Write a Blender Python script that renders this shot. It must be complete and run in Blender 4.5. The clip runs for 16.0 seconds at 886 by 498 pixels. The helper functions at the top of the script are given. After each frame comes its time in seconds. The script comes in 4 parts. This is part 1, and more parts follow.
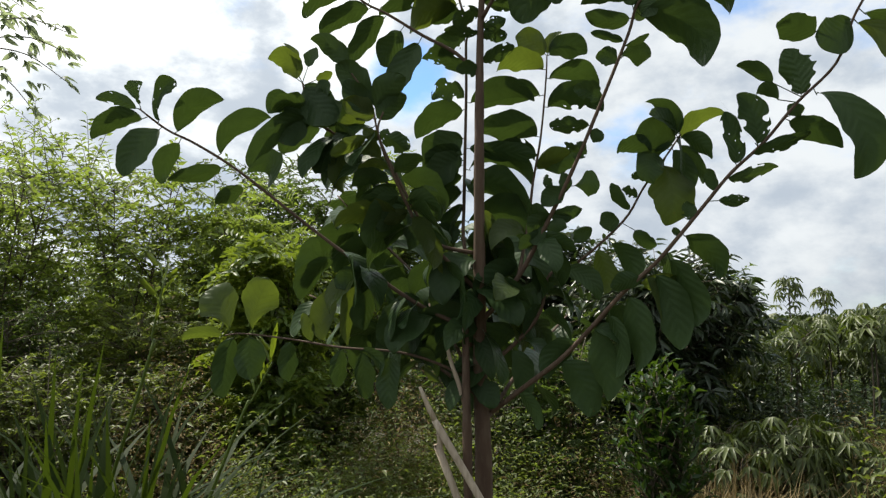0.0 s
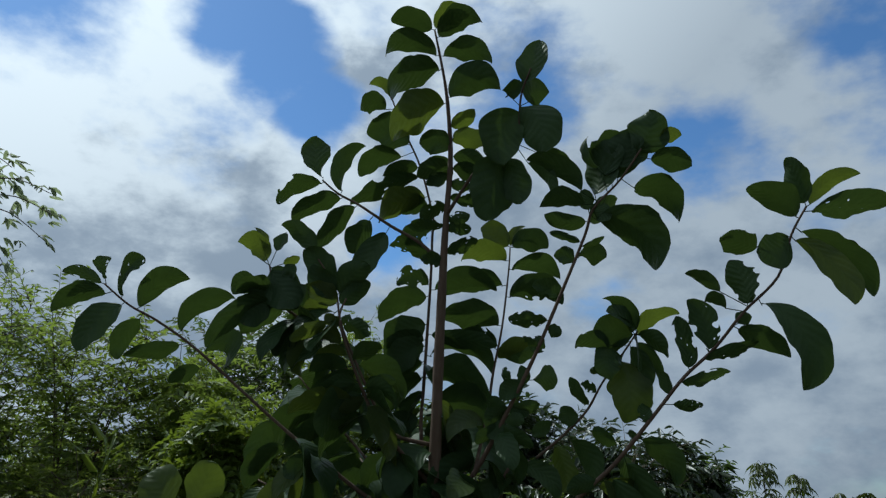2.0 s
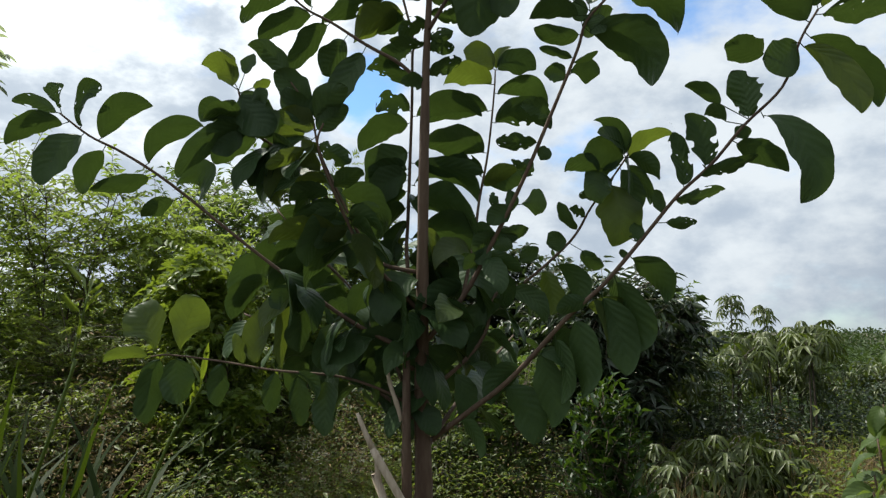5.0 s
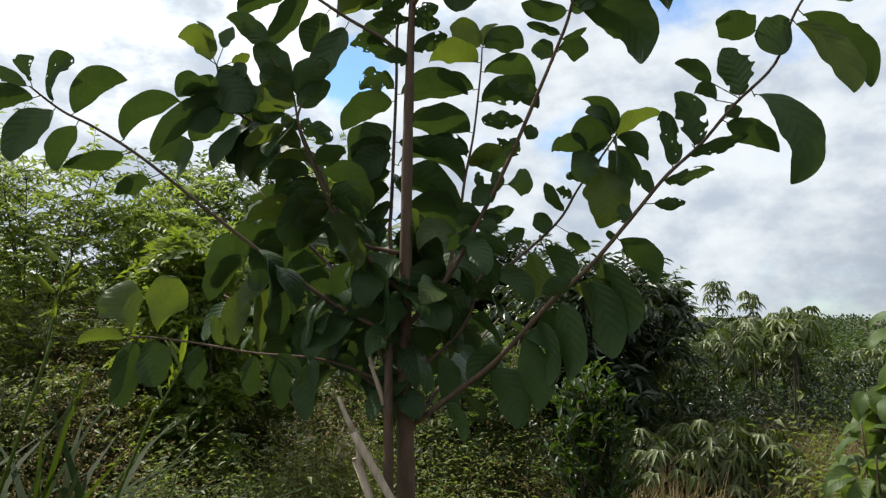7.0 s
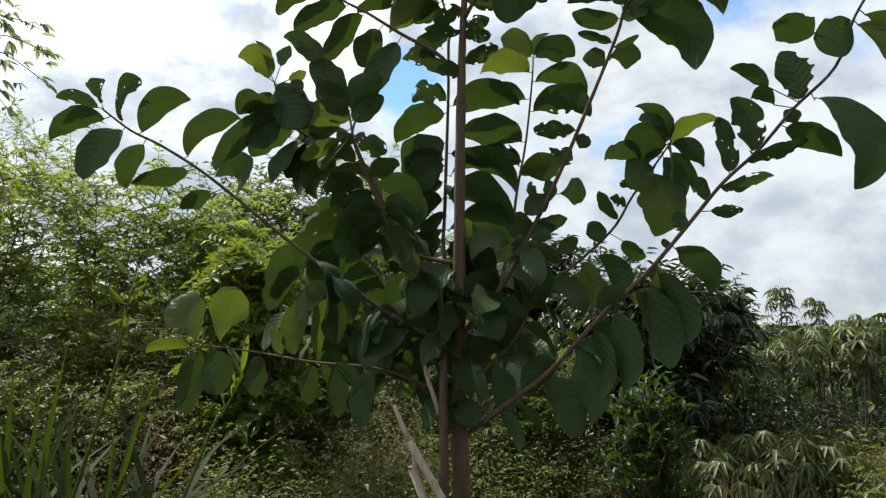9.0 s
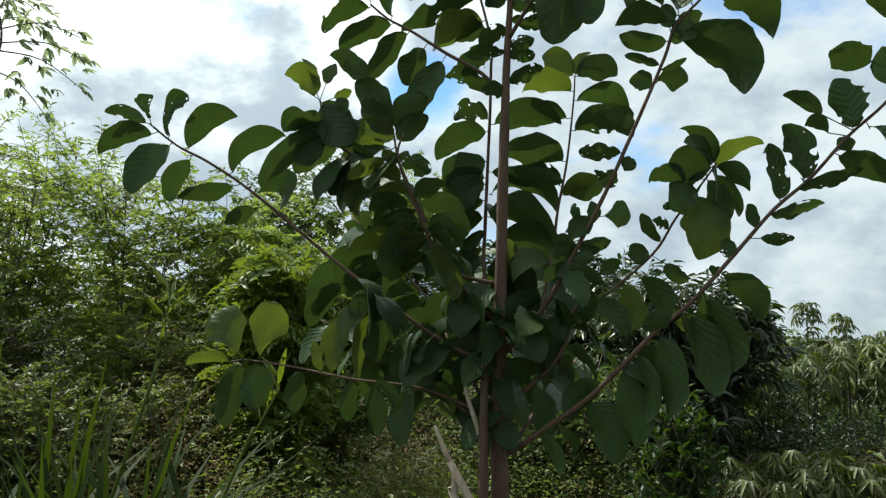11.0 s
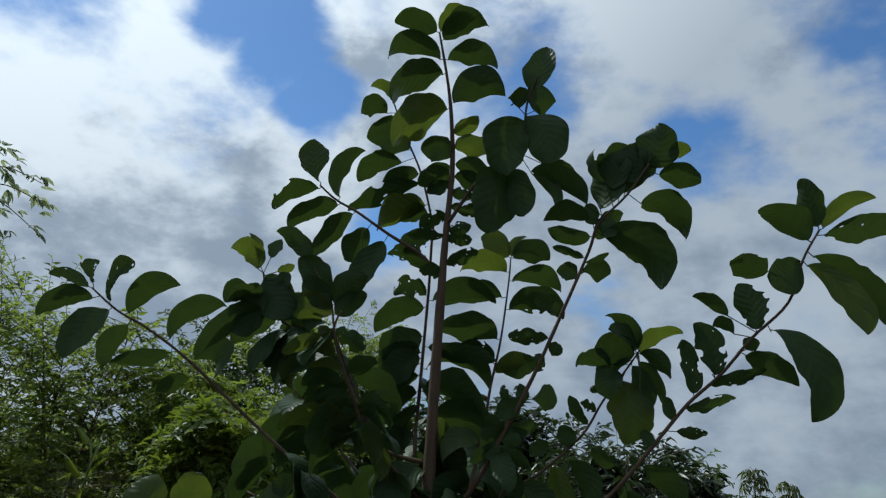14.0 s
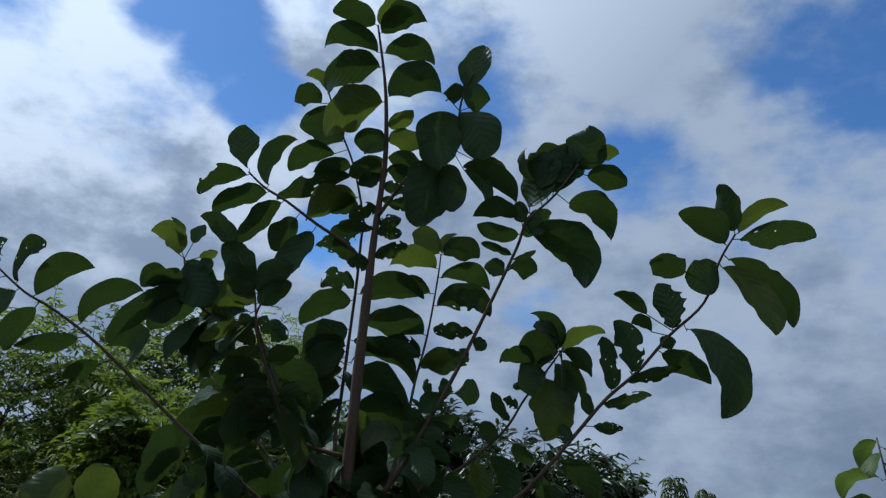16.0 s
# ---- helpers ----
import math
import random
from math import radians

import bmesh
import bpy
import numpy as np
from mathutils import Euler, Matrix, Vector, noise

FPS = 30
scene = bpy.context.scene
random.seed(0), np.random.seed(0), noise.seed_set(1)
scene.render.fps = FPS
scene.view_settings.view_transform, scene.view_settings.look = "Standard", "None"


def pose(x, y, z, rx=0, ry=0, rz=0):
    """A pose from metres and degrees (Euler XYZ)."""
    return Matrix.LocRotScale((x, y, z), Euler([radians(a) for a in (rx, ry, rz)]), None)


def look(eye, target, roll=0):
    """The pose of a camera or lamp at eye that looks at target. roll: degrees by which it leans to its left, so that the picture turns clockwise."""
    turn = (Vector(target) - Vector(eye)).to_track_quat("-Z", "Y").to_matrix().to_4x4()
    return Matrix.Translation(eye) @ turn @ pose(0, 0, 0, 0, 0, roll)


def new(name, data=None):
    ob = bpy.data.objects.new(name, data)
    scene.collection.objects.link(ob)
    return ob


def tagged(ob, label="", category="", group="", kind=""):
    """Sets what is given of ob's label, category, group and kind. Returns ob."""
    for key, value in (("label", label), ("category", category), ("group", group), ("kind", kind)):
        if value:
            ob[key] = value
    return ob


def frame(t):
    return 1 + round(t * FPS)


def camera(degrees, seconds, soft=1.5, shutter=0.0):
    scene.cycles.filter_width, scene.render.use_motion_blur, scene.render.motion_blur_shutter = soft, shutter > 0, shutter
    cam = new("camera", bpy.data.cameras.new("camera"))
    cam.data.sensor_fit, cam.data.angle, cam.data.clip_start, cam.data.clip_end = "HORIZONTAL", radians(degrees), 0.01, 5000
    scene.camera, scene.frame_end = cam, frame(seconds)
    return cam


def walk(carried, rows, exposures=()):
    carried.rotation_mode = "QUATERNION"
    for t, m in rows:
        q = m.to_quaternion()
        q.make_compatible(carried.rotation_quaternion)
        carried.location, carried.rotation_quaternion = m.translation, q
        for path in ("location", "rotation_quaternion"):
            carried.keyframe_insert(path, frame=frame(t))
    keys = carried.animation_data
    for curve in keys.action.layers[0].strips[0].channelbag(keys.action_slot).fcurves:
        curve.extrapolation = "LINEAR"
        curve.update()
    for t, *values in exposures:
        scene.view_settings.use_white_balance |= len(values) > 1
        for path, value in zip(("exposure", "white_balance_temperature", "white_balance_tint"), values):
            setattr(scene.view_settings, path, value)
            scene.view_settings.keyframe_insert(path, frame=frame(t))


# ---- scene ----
cam = camera(64.5, 16.0, 1.3)
# seconds, x, y, z, rise above level, roll, yaw
PATH = [
    (0.0, 0.007, -0.003, 1.496, 5.47, -0.00, 0.00),
    (0.5, -0.009, -0.005, 1.513, 6.98, 0.23, 4.91),
    (1.0, -0.004, -0.017, 1.523, 11.63, -0.62, 2.92),
    (1.5, 0.033, -0.019, 1.540, 16.05, -1.64, -0.38),
    (2.0, 0.045, -0.029, 1.560, 18.70, -1.99, -2.45),
    (2.5, 0.065, -0.041, 1.552, 17.47, -1.60, -6.73),
    (3.0, 0.067, -0.016, 1.534, 13.81, -0.92, -7.68),
    (3.5, 0.047, 0.022, 1.530, 10.35, -1.24, -6.47),
    (4.0, 0.032, 0.054, 1.520, 8.36, -0.77, -4.59),
    (4.2, 0.027, 0.059, 1.518, 7.91, -0.42, -3.92),
    (6.3, 0.045, 0.102, 1.517, 5.29, -0.32, -4.51),
    (6.5, 0.047, 0.111, 1.519, 5.24, -0.76, -4.67),
    (7.0, 0.044, 0.103, 1.511, 5.36, -0.56, -5.01),
    (7.5, 0.059, 0.105, 1.515, 5.25, -0.34, -4.77),
    (8.0, 0.074, 0.108, 1.513, 5.26, -0.50, -5.32),
    (8.5, 0.074, 0.096, 1.512, 5.62, -0.73, -5.38),
    (9.0, 0.043, 0.088, 1.515, 5.96, -0.44, -0.64),
    (9.2, 0.028, 0.081, 1.521, 6.28, -0.33, 2.88),
    (11.3, -0.020, 0.084, 1.551, 6.33, -2.07, -0.36),
    (11.5, -0.021, 0.080, 1.550, 6.40, -1.98, -1.42),
    (12.0, -0.008, 0.083, 1.546, 7.32, -1.81, -2.23),
    (12.5, 0.012, 0.072, 1.551, 10.43, -1.63, -2.77),
    (13.0, 0.023, 0.053, 1.571, 13.58, -2.49, -2.83),
    (13.5, 0.031, 0.024, 1.615, 16.00, -2.85, -2.97),
    (14.0, 0.033, 0.008, 1.623, 18.17, -3.33, -3.28),
    (14.5, 0.026, 0.002, 1.616, 19.51, -3.84, -3.59),
    (15.0, 0.025, 0.019, 1.622, 19.32, -4.02, -4.07),
    (15.5, 0.028, 0.014, 1.610, 19.22, -3.63, -6.19),
    (16.0, 0.065, 0.025, 1.593, 19.11, -3.80, -8.64),
]
# seconds, stops, kelvin, tint
EXPOSURES = [(0.0, 0.32, 6800, 6), (0.5, 0.3, 6900, 6), (1.0, 0.0, 6600, 5), (1.5, -0.4, 6000, 2), (2.0, -0.75, 5700, 0), (2.5, -0.85, 5500, 2), (3.0, -0.85, 5400, 5),
             (3.5, -0.6, 5600, 5), (4.0, -0.2, 6000, 4), (6.3, 0.35, 6700, 6), (9.2, 0.35, 6700, 5), (11.3, 0.24, 6500, -3), (12.0, 0.17, 6500, -2), (12.5, 0.05, 6400, 2),
             (13.0, -0.2, 6200, 1), (13.5, -0.45, 6000, 1), (14.0, -0.7, 5800, 2), (14.5, -0.8, 5500, 5), (16.0, -0.8, 5300, 6)]
walk(cam, [(t, pose(x, y, z, 90 + rise, roll, yaw)) for t, x, y, z, rise, roll, yaw in PATH], EXPOSURES)

# ---- light: a high sun ahead and to the side, behind broken cloud ----
SUN_AZIMUTH, SUN_HEIGHT = -52.0, 56.0  # degrees from straight ahead (minus: to the west side), and above level
to_sun = Vector((math.sin(radians(SUN_AZIMUTH)) * math.cos(radians(SUN_HEIGHT)),
                 math.cos(radians(SUN_AZIMUTH)) * math.cos(radians(SUN_HEIGHT)), math.sin(radians(SUN_HEIGHT))))
lamp = bpy.data.lights.new("sun", "SUN")
lamp.energy, lamp.angle, lamp.color = 4.4, radians(0.6), (1.0, 0.95, 0.86)
sun = new("sun", lamp)
sun.matrix_world = look(to_sun * 50, (0, 0, 0))


class Nodes:
    """Short hand for building node trees."""

    def __init__(self, tree):
        self.tree = tree
        tree.nodes.clear()

    def add(self, kind, **sets):
        node = self.tree.nodes.new(kind)
        for key, value in sets.items():
            if key in node.inputs:
                node.inputs[key].default_value = value
        return node

    def link(self, a, b):
        self.tree.links.new(a, b)

    def feed(self, socket, value):
        if isinstance(value, bpy.types.NodeSocket):
            self.link(value, socket)
        else:
            socket.default_value = value

    def math(self, op, a, b=0.0, clamp=False):
        node = self.tree.nodes.new("ShaderNodeMath")
        node.operation, node.use_clamp = op, clamp
        self.feed(node.inputs[0], a)
        self.feed(node.inputs[1], b)
        return node.outputs[0]

    def ramp(self, value, low, high, to_low=0.0, to_high=1.0, smooth=True):
        node = self.tree.nodes.new("ShaderNodeMapRange")
        node.interpolation_type = "SMOOTHSTEP" if smooth else "LINEAR"
        for i, v in enumerate((value, low, high, to_low, to_high)):
            self.feed(node.inputs[i], v)
        return node.outputs[0]

    def mix(self, factor, a, b, how="MIX"):
        node = self.tree.nodes.new("ShaderNodeMix")
        node.data_type, node.blend_type = "RGBA", how
        self.feed(node.inputs["Factor"], factor)
        for socket, value in ((node.inputs[6], a), (node.inputs[7], b)):
            self.feed(socket, value if isinstance(value, bpy.types.NodeSocket) else (*value, 1.0))
        return node.outputs[2]

    def noise(self, vector, scale, detail=4.0, rough=0.55):
        node = self.add("ShaderNodeTexNoise", Scale=scale, Detail=detail, Roughness=rough)
        if vector is not None:
            self.link(vector, node.inputs["Vector"])
        return node.outputs["Fac"]

    def dot(self, vector, fixed):
        node = self.tree.nodes.new("ShaderNodeVectorMath")
        node.operation = "DOT_PRODUCT"
        self.link(vector, node.inputs[0])
        node.inputs[1].default_value = fixed
        return node.outputs["Value"]


def make_sky():
    world = bpy.data.worlds.new("sky")
    scene.world = world
    world.use_nodes = True
    n = Nodes(world.node_tree)
    way = n.add("ShaderNodeTexCoord").outputs["Generated"]
    sky = n.add("ShaderNodeTexSky")
    sky.sky_type, sky.sun_disc = "NISHITA", False
    sky.sun_elevation, sky.sun_rotation = radians(SUN_HEIGHT), radians(SUN_AZIMUTH)
    sky.air_density, sky.dust_density, sky.ozone_density = 1.0, 0.6, 2.0
    blue = n.mix(1.0, sky.outputs[0], SKY_TINT, "MULTIPLY")
    squash = n.add("ShaderNodeMapping", Scale=(1.0, 1.0, 1.7))
    n.link(way, squash.inputs["Vector"])
    spot = squash.outputs[0]
    big = n.noise(spot, 4.2, 8.0, 0.54)
    fine = n.noise(spot, 11.0, 6.0, 0.55)
    ragged = n.math("ADD", n.math("MULTIPLY", big, 0.62), n.math("MULTIPLY", fine, 0.38))

    def patches(places):
        """How far a direction lies inside any of the patches: direction, half width in degrees, how much."""
        best = 0.0
        for place, wide, much in places:
            inside = n.ramp(n.dot(way, Vector(place).normalized()), math.cos(radians(wide * 1.9)), math.cos(radians(wide * 0.3)), 0.0, much, False)
            best = n.math("MAXIMUM", best, inside)
        return best

    # cloud cover, broken by blue gaps
    cover = n.math("SUBTRACT", n.math("ADD", ragged, 0.20), n.math("MULTIPLY", n.math("SUBTRACT", patches(GAPS), patches(CLOSED)), 0.34))
    cloud = n.ramp(cover, CLOUD_LOW, CLOUD_HIGH)
    # clouds shine towards the sun, and are grey where they are thick and away from it
    glow = n.ramp(n.dot(way, to_sun), 0.55, 0.97, 0.0, 1.0, False)
    shift = n.add("ShaderNodeMapping", Location=(0.35, 0.2, 0.55))
    n.link(spot, shift.inputs["Vector"])
    lumps = n.math("ADD", n.math("MULTIPLY", n.noise(shift.outputs[0], 3.6, 8.0, 0.55), 0.6), n.math("MULTIPLY", n.noise(shift.outputs[0], 10.0, 7.0, 0.6), 0.4))
    thick = n.ramp(n.math("ADD", lumps, n.math("MULTIPLY", n.math("SUBTRACT", patches(THICK), n.math("MULTIPLY", patches(BRIGHT), 1.2)), 0.16)), 0.43, 0.62)
    lit = n.mix(glow, CLOUD_BRIGHT, CLOUD_GLOW)
    body = n.mix(thick, lit, n.mix(glow, CLOUD_GREY, CLOUD_GREY_LIT))
    # sky away from the sun, mostly unseen, dimmed and warmed to cut front light
    shade = n.add("ShaderNodeCombineColor")
    for socket, much in zip(shade.inputs[:3], (1.0, 0.93, 0.8)):
        n.link(n.ramp(n.dot(way, to_sun), -0.45, 0.25, 0.19 * much, 1.0), socket)
    body = n.mix(1.0, body, shade.outputs[0], "MULTIPLY")
    colour = n.mix(cloud, blue, body)
    back = n.add("ShaderNodeBackground", Strength=SKY_STRENGTH)
    n.link(colour, back.inputs["Color"])
    out = n.add("ShaderNodeOutputWorld")
    n.link(back.outputs[0], out.inputs["Surface"])


GAPS = [((-0.201, 0.82, 0.536), 2.7, 1.0), ((-0.259, 0.775, 0.577), 2.8, 1.0), ((-0.154, 0.86, 0.487), 2.3, 0.9), ((-0.039, 0.944, 0.328), 2.2, 0.9), ((0.377, 0.812, 0.446), 3.0, 0.48),
        ((0.259, 0.937, 0.236), 2.0, 0.32), ((0.569, 0.635, 0.522), 5.5, 0.85), ((-0.47, 0.70, 0.54), 4.0, 0.8), ((0.12, 0.82, 0.55), 4.0, 0.5)]
CLOSED = [((-0.515, 0.823, 0.24), 6.0, 0.8)]
THICK = [((-0.343, 0.886, 0.312), 8.0, 1.0), ((-0.10, 0.90, 0.40), 4.0, 0.8), ((0.12, 0.80, 0.58), 6.0, 0.7), ((0.55, 0.81, 0.19), 8.0, 0.7)]
BRIGHT = [((-0.399, 0.792, 0.462), 8.0, 1.0), ((-0.16, 0.90, 0.40), 3.5, 0.8), ((0.318, 0.763, 0.563), 6.0, 0.7), ((0.52, 0.78, 0.36), 8.0, 0.8)]
CLOUD_LOW, CLOUD_HIGH, SKY_TINT, SKY_STRENGTH = 0.44, 0.68, (0.80, 1.0, 1.2), 0.15
CLOUD_BRIGHT, CLOUD_GLOW, CLOUD_GREY, CLOUD_GREY_LIT = (4.7, 4.95, 5.4), (12.0, 12.1, 12.3), (2.8, 3.2, 3.9), (4.2, 4.6, 5.3)
make_sky()


# ---- materials ----
def material(name):
    m = bpy.data.materials.new(name)
    m.use_nodes = True
    return m, Nodes(m.node_tree)


def finish(n, shader):
    out = n.add("ShaderNodeOutputMaterial")
    n.link(shader, out.inputs["Surface"])


def leaf_material(name, dark, light, through_light, rough=0.42, see=0.4, ribs=False, spec=0.5):
    """A leaf: a glossy upper coat over a blade that lets part of the light through."""
    m, n = material(name)
    if ribs:
        rand = n.add("ShaderNodeObjectInfo").outputs["Random"]
    else:
        rand = n.add("ShaderNodeNewGeometry").outputs["Random Per Island"]
    place = n.add("ShaderNodeTexCoord").outputs["Object"]
    spots = n.noise(place, 30.0 if ribs else 1.3, 5.0, 0.6)
    mixed = n.math("ADD", n.math("MULTIPLY", rand, 0.6), n.math("MULTIPLY", n.ramp(spots, 0.3, 0.7), 0.4))
    colour = n.mix(mixed, dark, light)
    glow = n.mix(mixed, [c * 0.75 for c in through_light], through_light)
    height = n.noise(place, 160.0 if ribs else 60.0, 3.0)
    if ribs:
        split = n.add("ShaderNodeSeparateXYZ")
        n.link(n.add("ShaderNodeTexCoord").outputs["UV"], split.inputs[0])
        side = n.math("ABSOLUTE", split.outputs["X"])
        vein = n.math("SINE", n.math("MULTIPLY", n.math("SUBTRACT", split.outputs["Y"], n.math("MULTIPLY", side, 0.55)), 46.0))
        vein_line = n.ramp(vein, 0.75, 1.0)
        mid = n.ramp(side, 0.0, 0.03, 1.0, 0.0)
        lines = n.math("MAXIMUM", vein_line, mid)
        colour = n.mix(n.math("MULTIPLY", lines, 0.12), colour, light)
        glow = n.mix(n.math("MULTIPLY", lines, 0.3), glow, [c * 0.55 for c in through_light])
        brown = n.ramp(n.noise(place, 60.0, 4.0), 0.70, 0.78)
        colour = n.mix(n.math("MULTIPLY", brown, 0.7), colour, (0.09, 0.06, 0.02))
        height = n.math("ADD", n.math("MULTIPLY", vein, 0.45), height)
    bump = n.add("ShaderNodeBump", Strength=0.2 if ribs else 0.2, Distance=0.004)
    n.link(height, bump.inputs["Height"])
    p = n.add("ShaderNodeBsdfPrincipled", Roughness=rough)
    p.inputs["Specular IOR Level"].default_value = spec
    n.link(colour, p.inputs["Base Color"])
    n.link(bump.outputs[0], p.inputs["Normal"])
    t = n.add("ShaderNodeBsdfTranslucent")
    n.link(glow, t.inputs["Color"])
    both = n.add("ShaderNodeMixShader", Fac=see)
    n.link(p.outputs[0], both.inputs[1])
    n.link(t.outputs[0], both.inputs[2])
    finish(n, both.outputs[0])
    return m


def rough_material(name, a, b, scale, rough=0.85, bump=0.4, stretch=(1, 1, 1), third=None, distance=0.01):
    """Bark, earth and dry stalks: two colours in coarse and fine patches, with relief."""
    m, n = material(name)
    place = n.add("ShaderNodeTexCoord").outputs["Object"]
    s = n.add("ShaderNodeMapping", Scale=stretch)
    n.link(place, s.inputs["Vector"])
    coarse, fine = n.noise(s.outputs[0], scale, 6.0), n.noise(s.outputs[0], scale * 7, 5.0)
    colour = n.mix(n.ramp(coarse, 0.35, 0.65), a, b)
    colour = n.mix(n.math("MULTIPLY", n.ramp(fine, 0.4, 0.7), 0.5), colour, third or [c * 0.5 for c in a])
    relief = n.add("ShaderNodeBump", Strength=bump, Distance=distance)
    n.link(n.math("ADD", coarse, fine), relief.inputs["Height"])
    p = n.add("ShaderNodeBsdfPrincipled", Roughness=rough)
    n.link(colour, p.inputs["Base Color"])
    n.link(relief.outputs[0], p.inputs["Normal"])
    finish(n, p.outputs[0])
    return m


TREE_LEAF = leaf_material("tree_leaf", (0.022, 0.044, 0.017), (0.043, 0.074, 0.027), (0.10, 0.165, 0.026), 0.42, 0.16, True, 0.14)
# lighter tree leaf for young leaves; sun shining through others is painted in too
YOUNG_AND_SUNLIT_LEAF = leaf_material("young_and_sunlit_leaf", (0.04, 0.065, 0.02), (0.07, 0.10, 0.03), (0.13, 0.175, 0.018), 0.42, 0.4, True, 0.25)
SAPLING_LEAF = leaf_material("sapling_leaf", (0.05, 0.084, 0.024), (0.095, 0.14, 0.04), (0.18, 0.26, 0.035), 0.5, 0.4, True, 0.3)
THICKET_LEAF = leaf_material("thicket_leaf", (0.075, 0.112, 0.038), (0.15, 0.19, 0.062), (0.32, 0.42, 0.06), 0.5, 0.5, spec=0.35)
WEED_LEAF = leaf_material("weed_leaf", (0.06, 0.084, 0.022), (0.14, 0.165, 0.045), (0.24, 0.31, 0.04), 0.46, 0.42, spec=0.4)
# leaf of the dark trees, also used to paint shade onto low bushes
DARK_AND_SHADED_LEAF = leaf_material("dark_and_shaded_leaf", (0.042, 0.068, 0.02), (0.08, 0.115, 0.032), (0.15, 0.23, 0.03), 0.48, 0.38, spec=0.3)
LIME_LEAF = leaf_material("lime_leaf", (0.07, 0.12, 0.02), (0.14, 0.19, 0.03), (0.26, 0.34, 0.03), 0.45, 0.4)
CASSAVA_LEAF = leaf_material("cassava_leaf", (0.036, 0.056, 0.014), (0.125, 0.15, 0.045), (0.14, 0.2, 0.018), 0.42, 0.26, spec=0.4)
# mango's dark leaf, also used to paint shade onto weeds below the cassava
MANGO_AND_SHADED_LEAF = leaf_material("mango_and_shaded_leaf", (0.018, 0.034, 0.014), (0.042, 0.062, 0.026), (0.06, 0.1, 0.016), 0.36, 0.22, spec=0.5)
CITRUS_LEAF = leaf_material("citrus_leaf", (0.012, 0.032, 0.009), (0.036, 0.075, 0.014), (0.1, 0.18, 0.014), 0.42, 0.28, spec=0.3)
# blade colour darkened to paint in the shade the clump stands in
GRASS_BLADE = leaf_material("grass_blade", (0.0135, 0.027, 0.00675), (0.0315, 0.0495, 0.0112), (0.0675, 0.105, 0.0075), 0.6, 0.4, spec=0.12)
CANE_GREEN = leaf_material("cane_green", (0.07, 0.11, 0.018), (0.14, 0.19, 0.035), (0.22, 0.29, 0.02), 0.45, 0.35)
DRY_BLADE = leaf_material("dry_blade", (0.14, 0.10, 0.045), (0.3, 0.23, 0.12), (0.22, 0.16, 0.06), 0.7, 0.25, spec=0.2)
DEAD_LEAF = leaf_material("dead_leaf", (0.09, 0.068, 0.028), (0.24, 0.18, 0.085), (0.12, 0.09, 0.03), 0.8, 0.2, spec=0.2)
# paled and made more see-through to paint in the glare over this tree
SPARSE_HAZED_LEAF = leaf_material("sparse_hazed_leaf", (0.07, 0.10, 0.06), (0.13, 0.17, 0.10), (0.38, 0.45, 0.22), 0.5, 0.62, spec=0.3)
FAR_LEAF = leaf_material("far_leaf", (0.03, 0.054, 0.018), (0.062, 0.09, 0.03), (0.08, 0.13, 0.024), 0.55, 0.28, spec=0.25)
BARK = rough_material("bark", (0.062, 0.035, 0.022), (0.094, 0.058, 0.036), 14, 0.85, 0.6, (1, 1, 0.25), (0.125, 0.09, 0.06), 0.005)
TWIG_BARK = rough_material("twig_bark", (0.07, 0.055, 0.035), (0.13, 0.10, 0.07), 18, 0.85, 0.4)
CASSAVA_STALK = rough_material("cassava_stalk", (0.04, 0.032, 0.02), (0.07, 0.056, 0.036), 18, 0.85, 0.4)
DRY_WOOD = rough_material("dry_wood", (0.34, 0.27, 0.2), (0.5, 0.42, 0.33), 22, 0.8, 0.5, (1, 1, 0.12), (0.2, 0.15, 0.1), 0.003)
EARTH = rough_material("earth", (0.048, 0.038, 0.02), (0.036, 0.046, 0.018), 1.1, 0.95, 0.8, third=(0.075, 0.058, 0.032), distance=0.03)


# ---- building blocks ----
def link_mesh(name, me, mat, parent=None, label="", smooth=True):
    me.materials.append(mat)
    if smooth:
        me.polygons.foreach_set("use_smooth", [True] * len(me.polygons))
    ob = new(name, me)
    ob.parent = parent
    if label:
        tagged(ob, label)
    return ob


def part(name, bm, mat, parent, label="", smooth=True):
    me = bpy.data.meshes.new(name)
    bm.to_mesh(me)
    bm.free()
    return link_mesh(name, me, mat, parent, label, smooth)


def thing(name, x, y, z, label, category, group="", kind=""):
    ob = new(name)
    ob.location = (x, y, z)
    return tagged(ob, label, category, group, kind)


def along(points, s):
    """A smooth curve through the points, at s from 0 to 1."""
    last = len(points) - 1
    x = min(max(s, 0.0), 1.0) * last
    i = min(int(x), last - 1)
    t = x - i
    a, b, c, d = (Vector(points[k]) for k in (max(i - 1, 0), i, i + 1, min(i + 2, last)))
    return 0.5 * (2 * b + (c - a) * t + (2 * a - 5 * b + 4 * c - d) * t * t + (3 * b - a - 3 * c + d) * t ** 3)


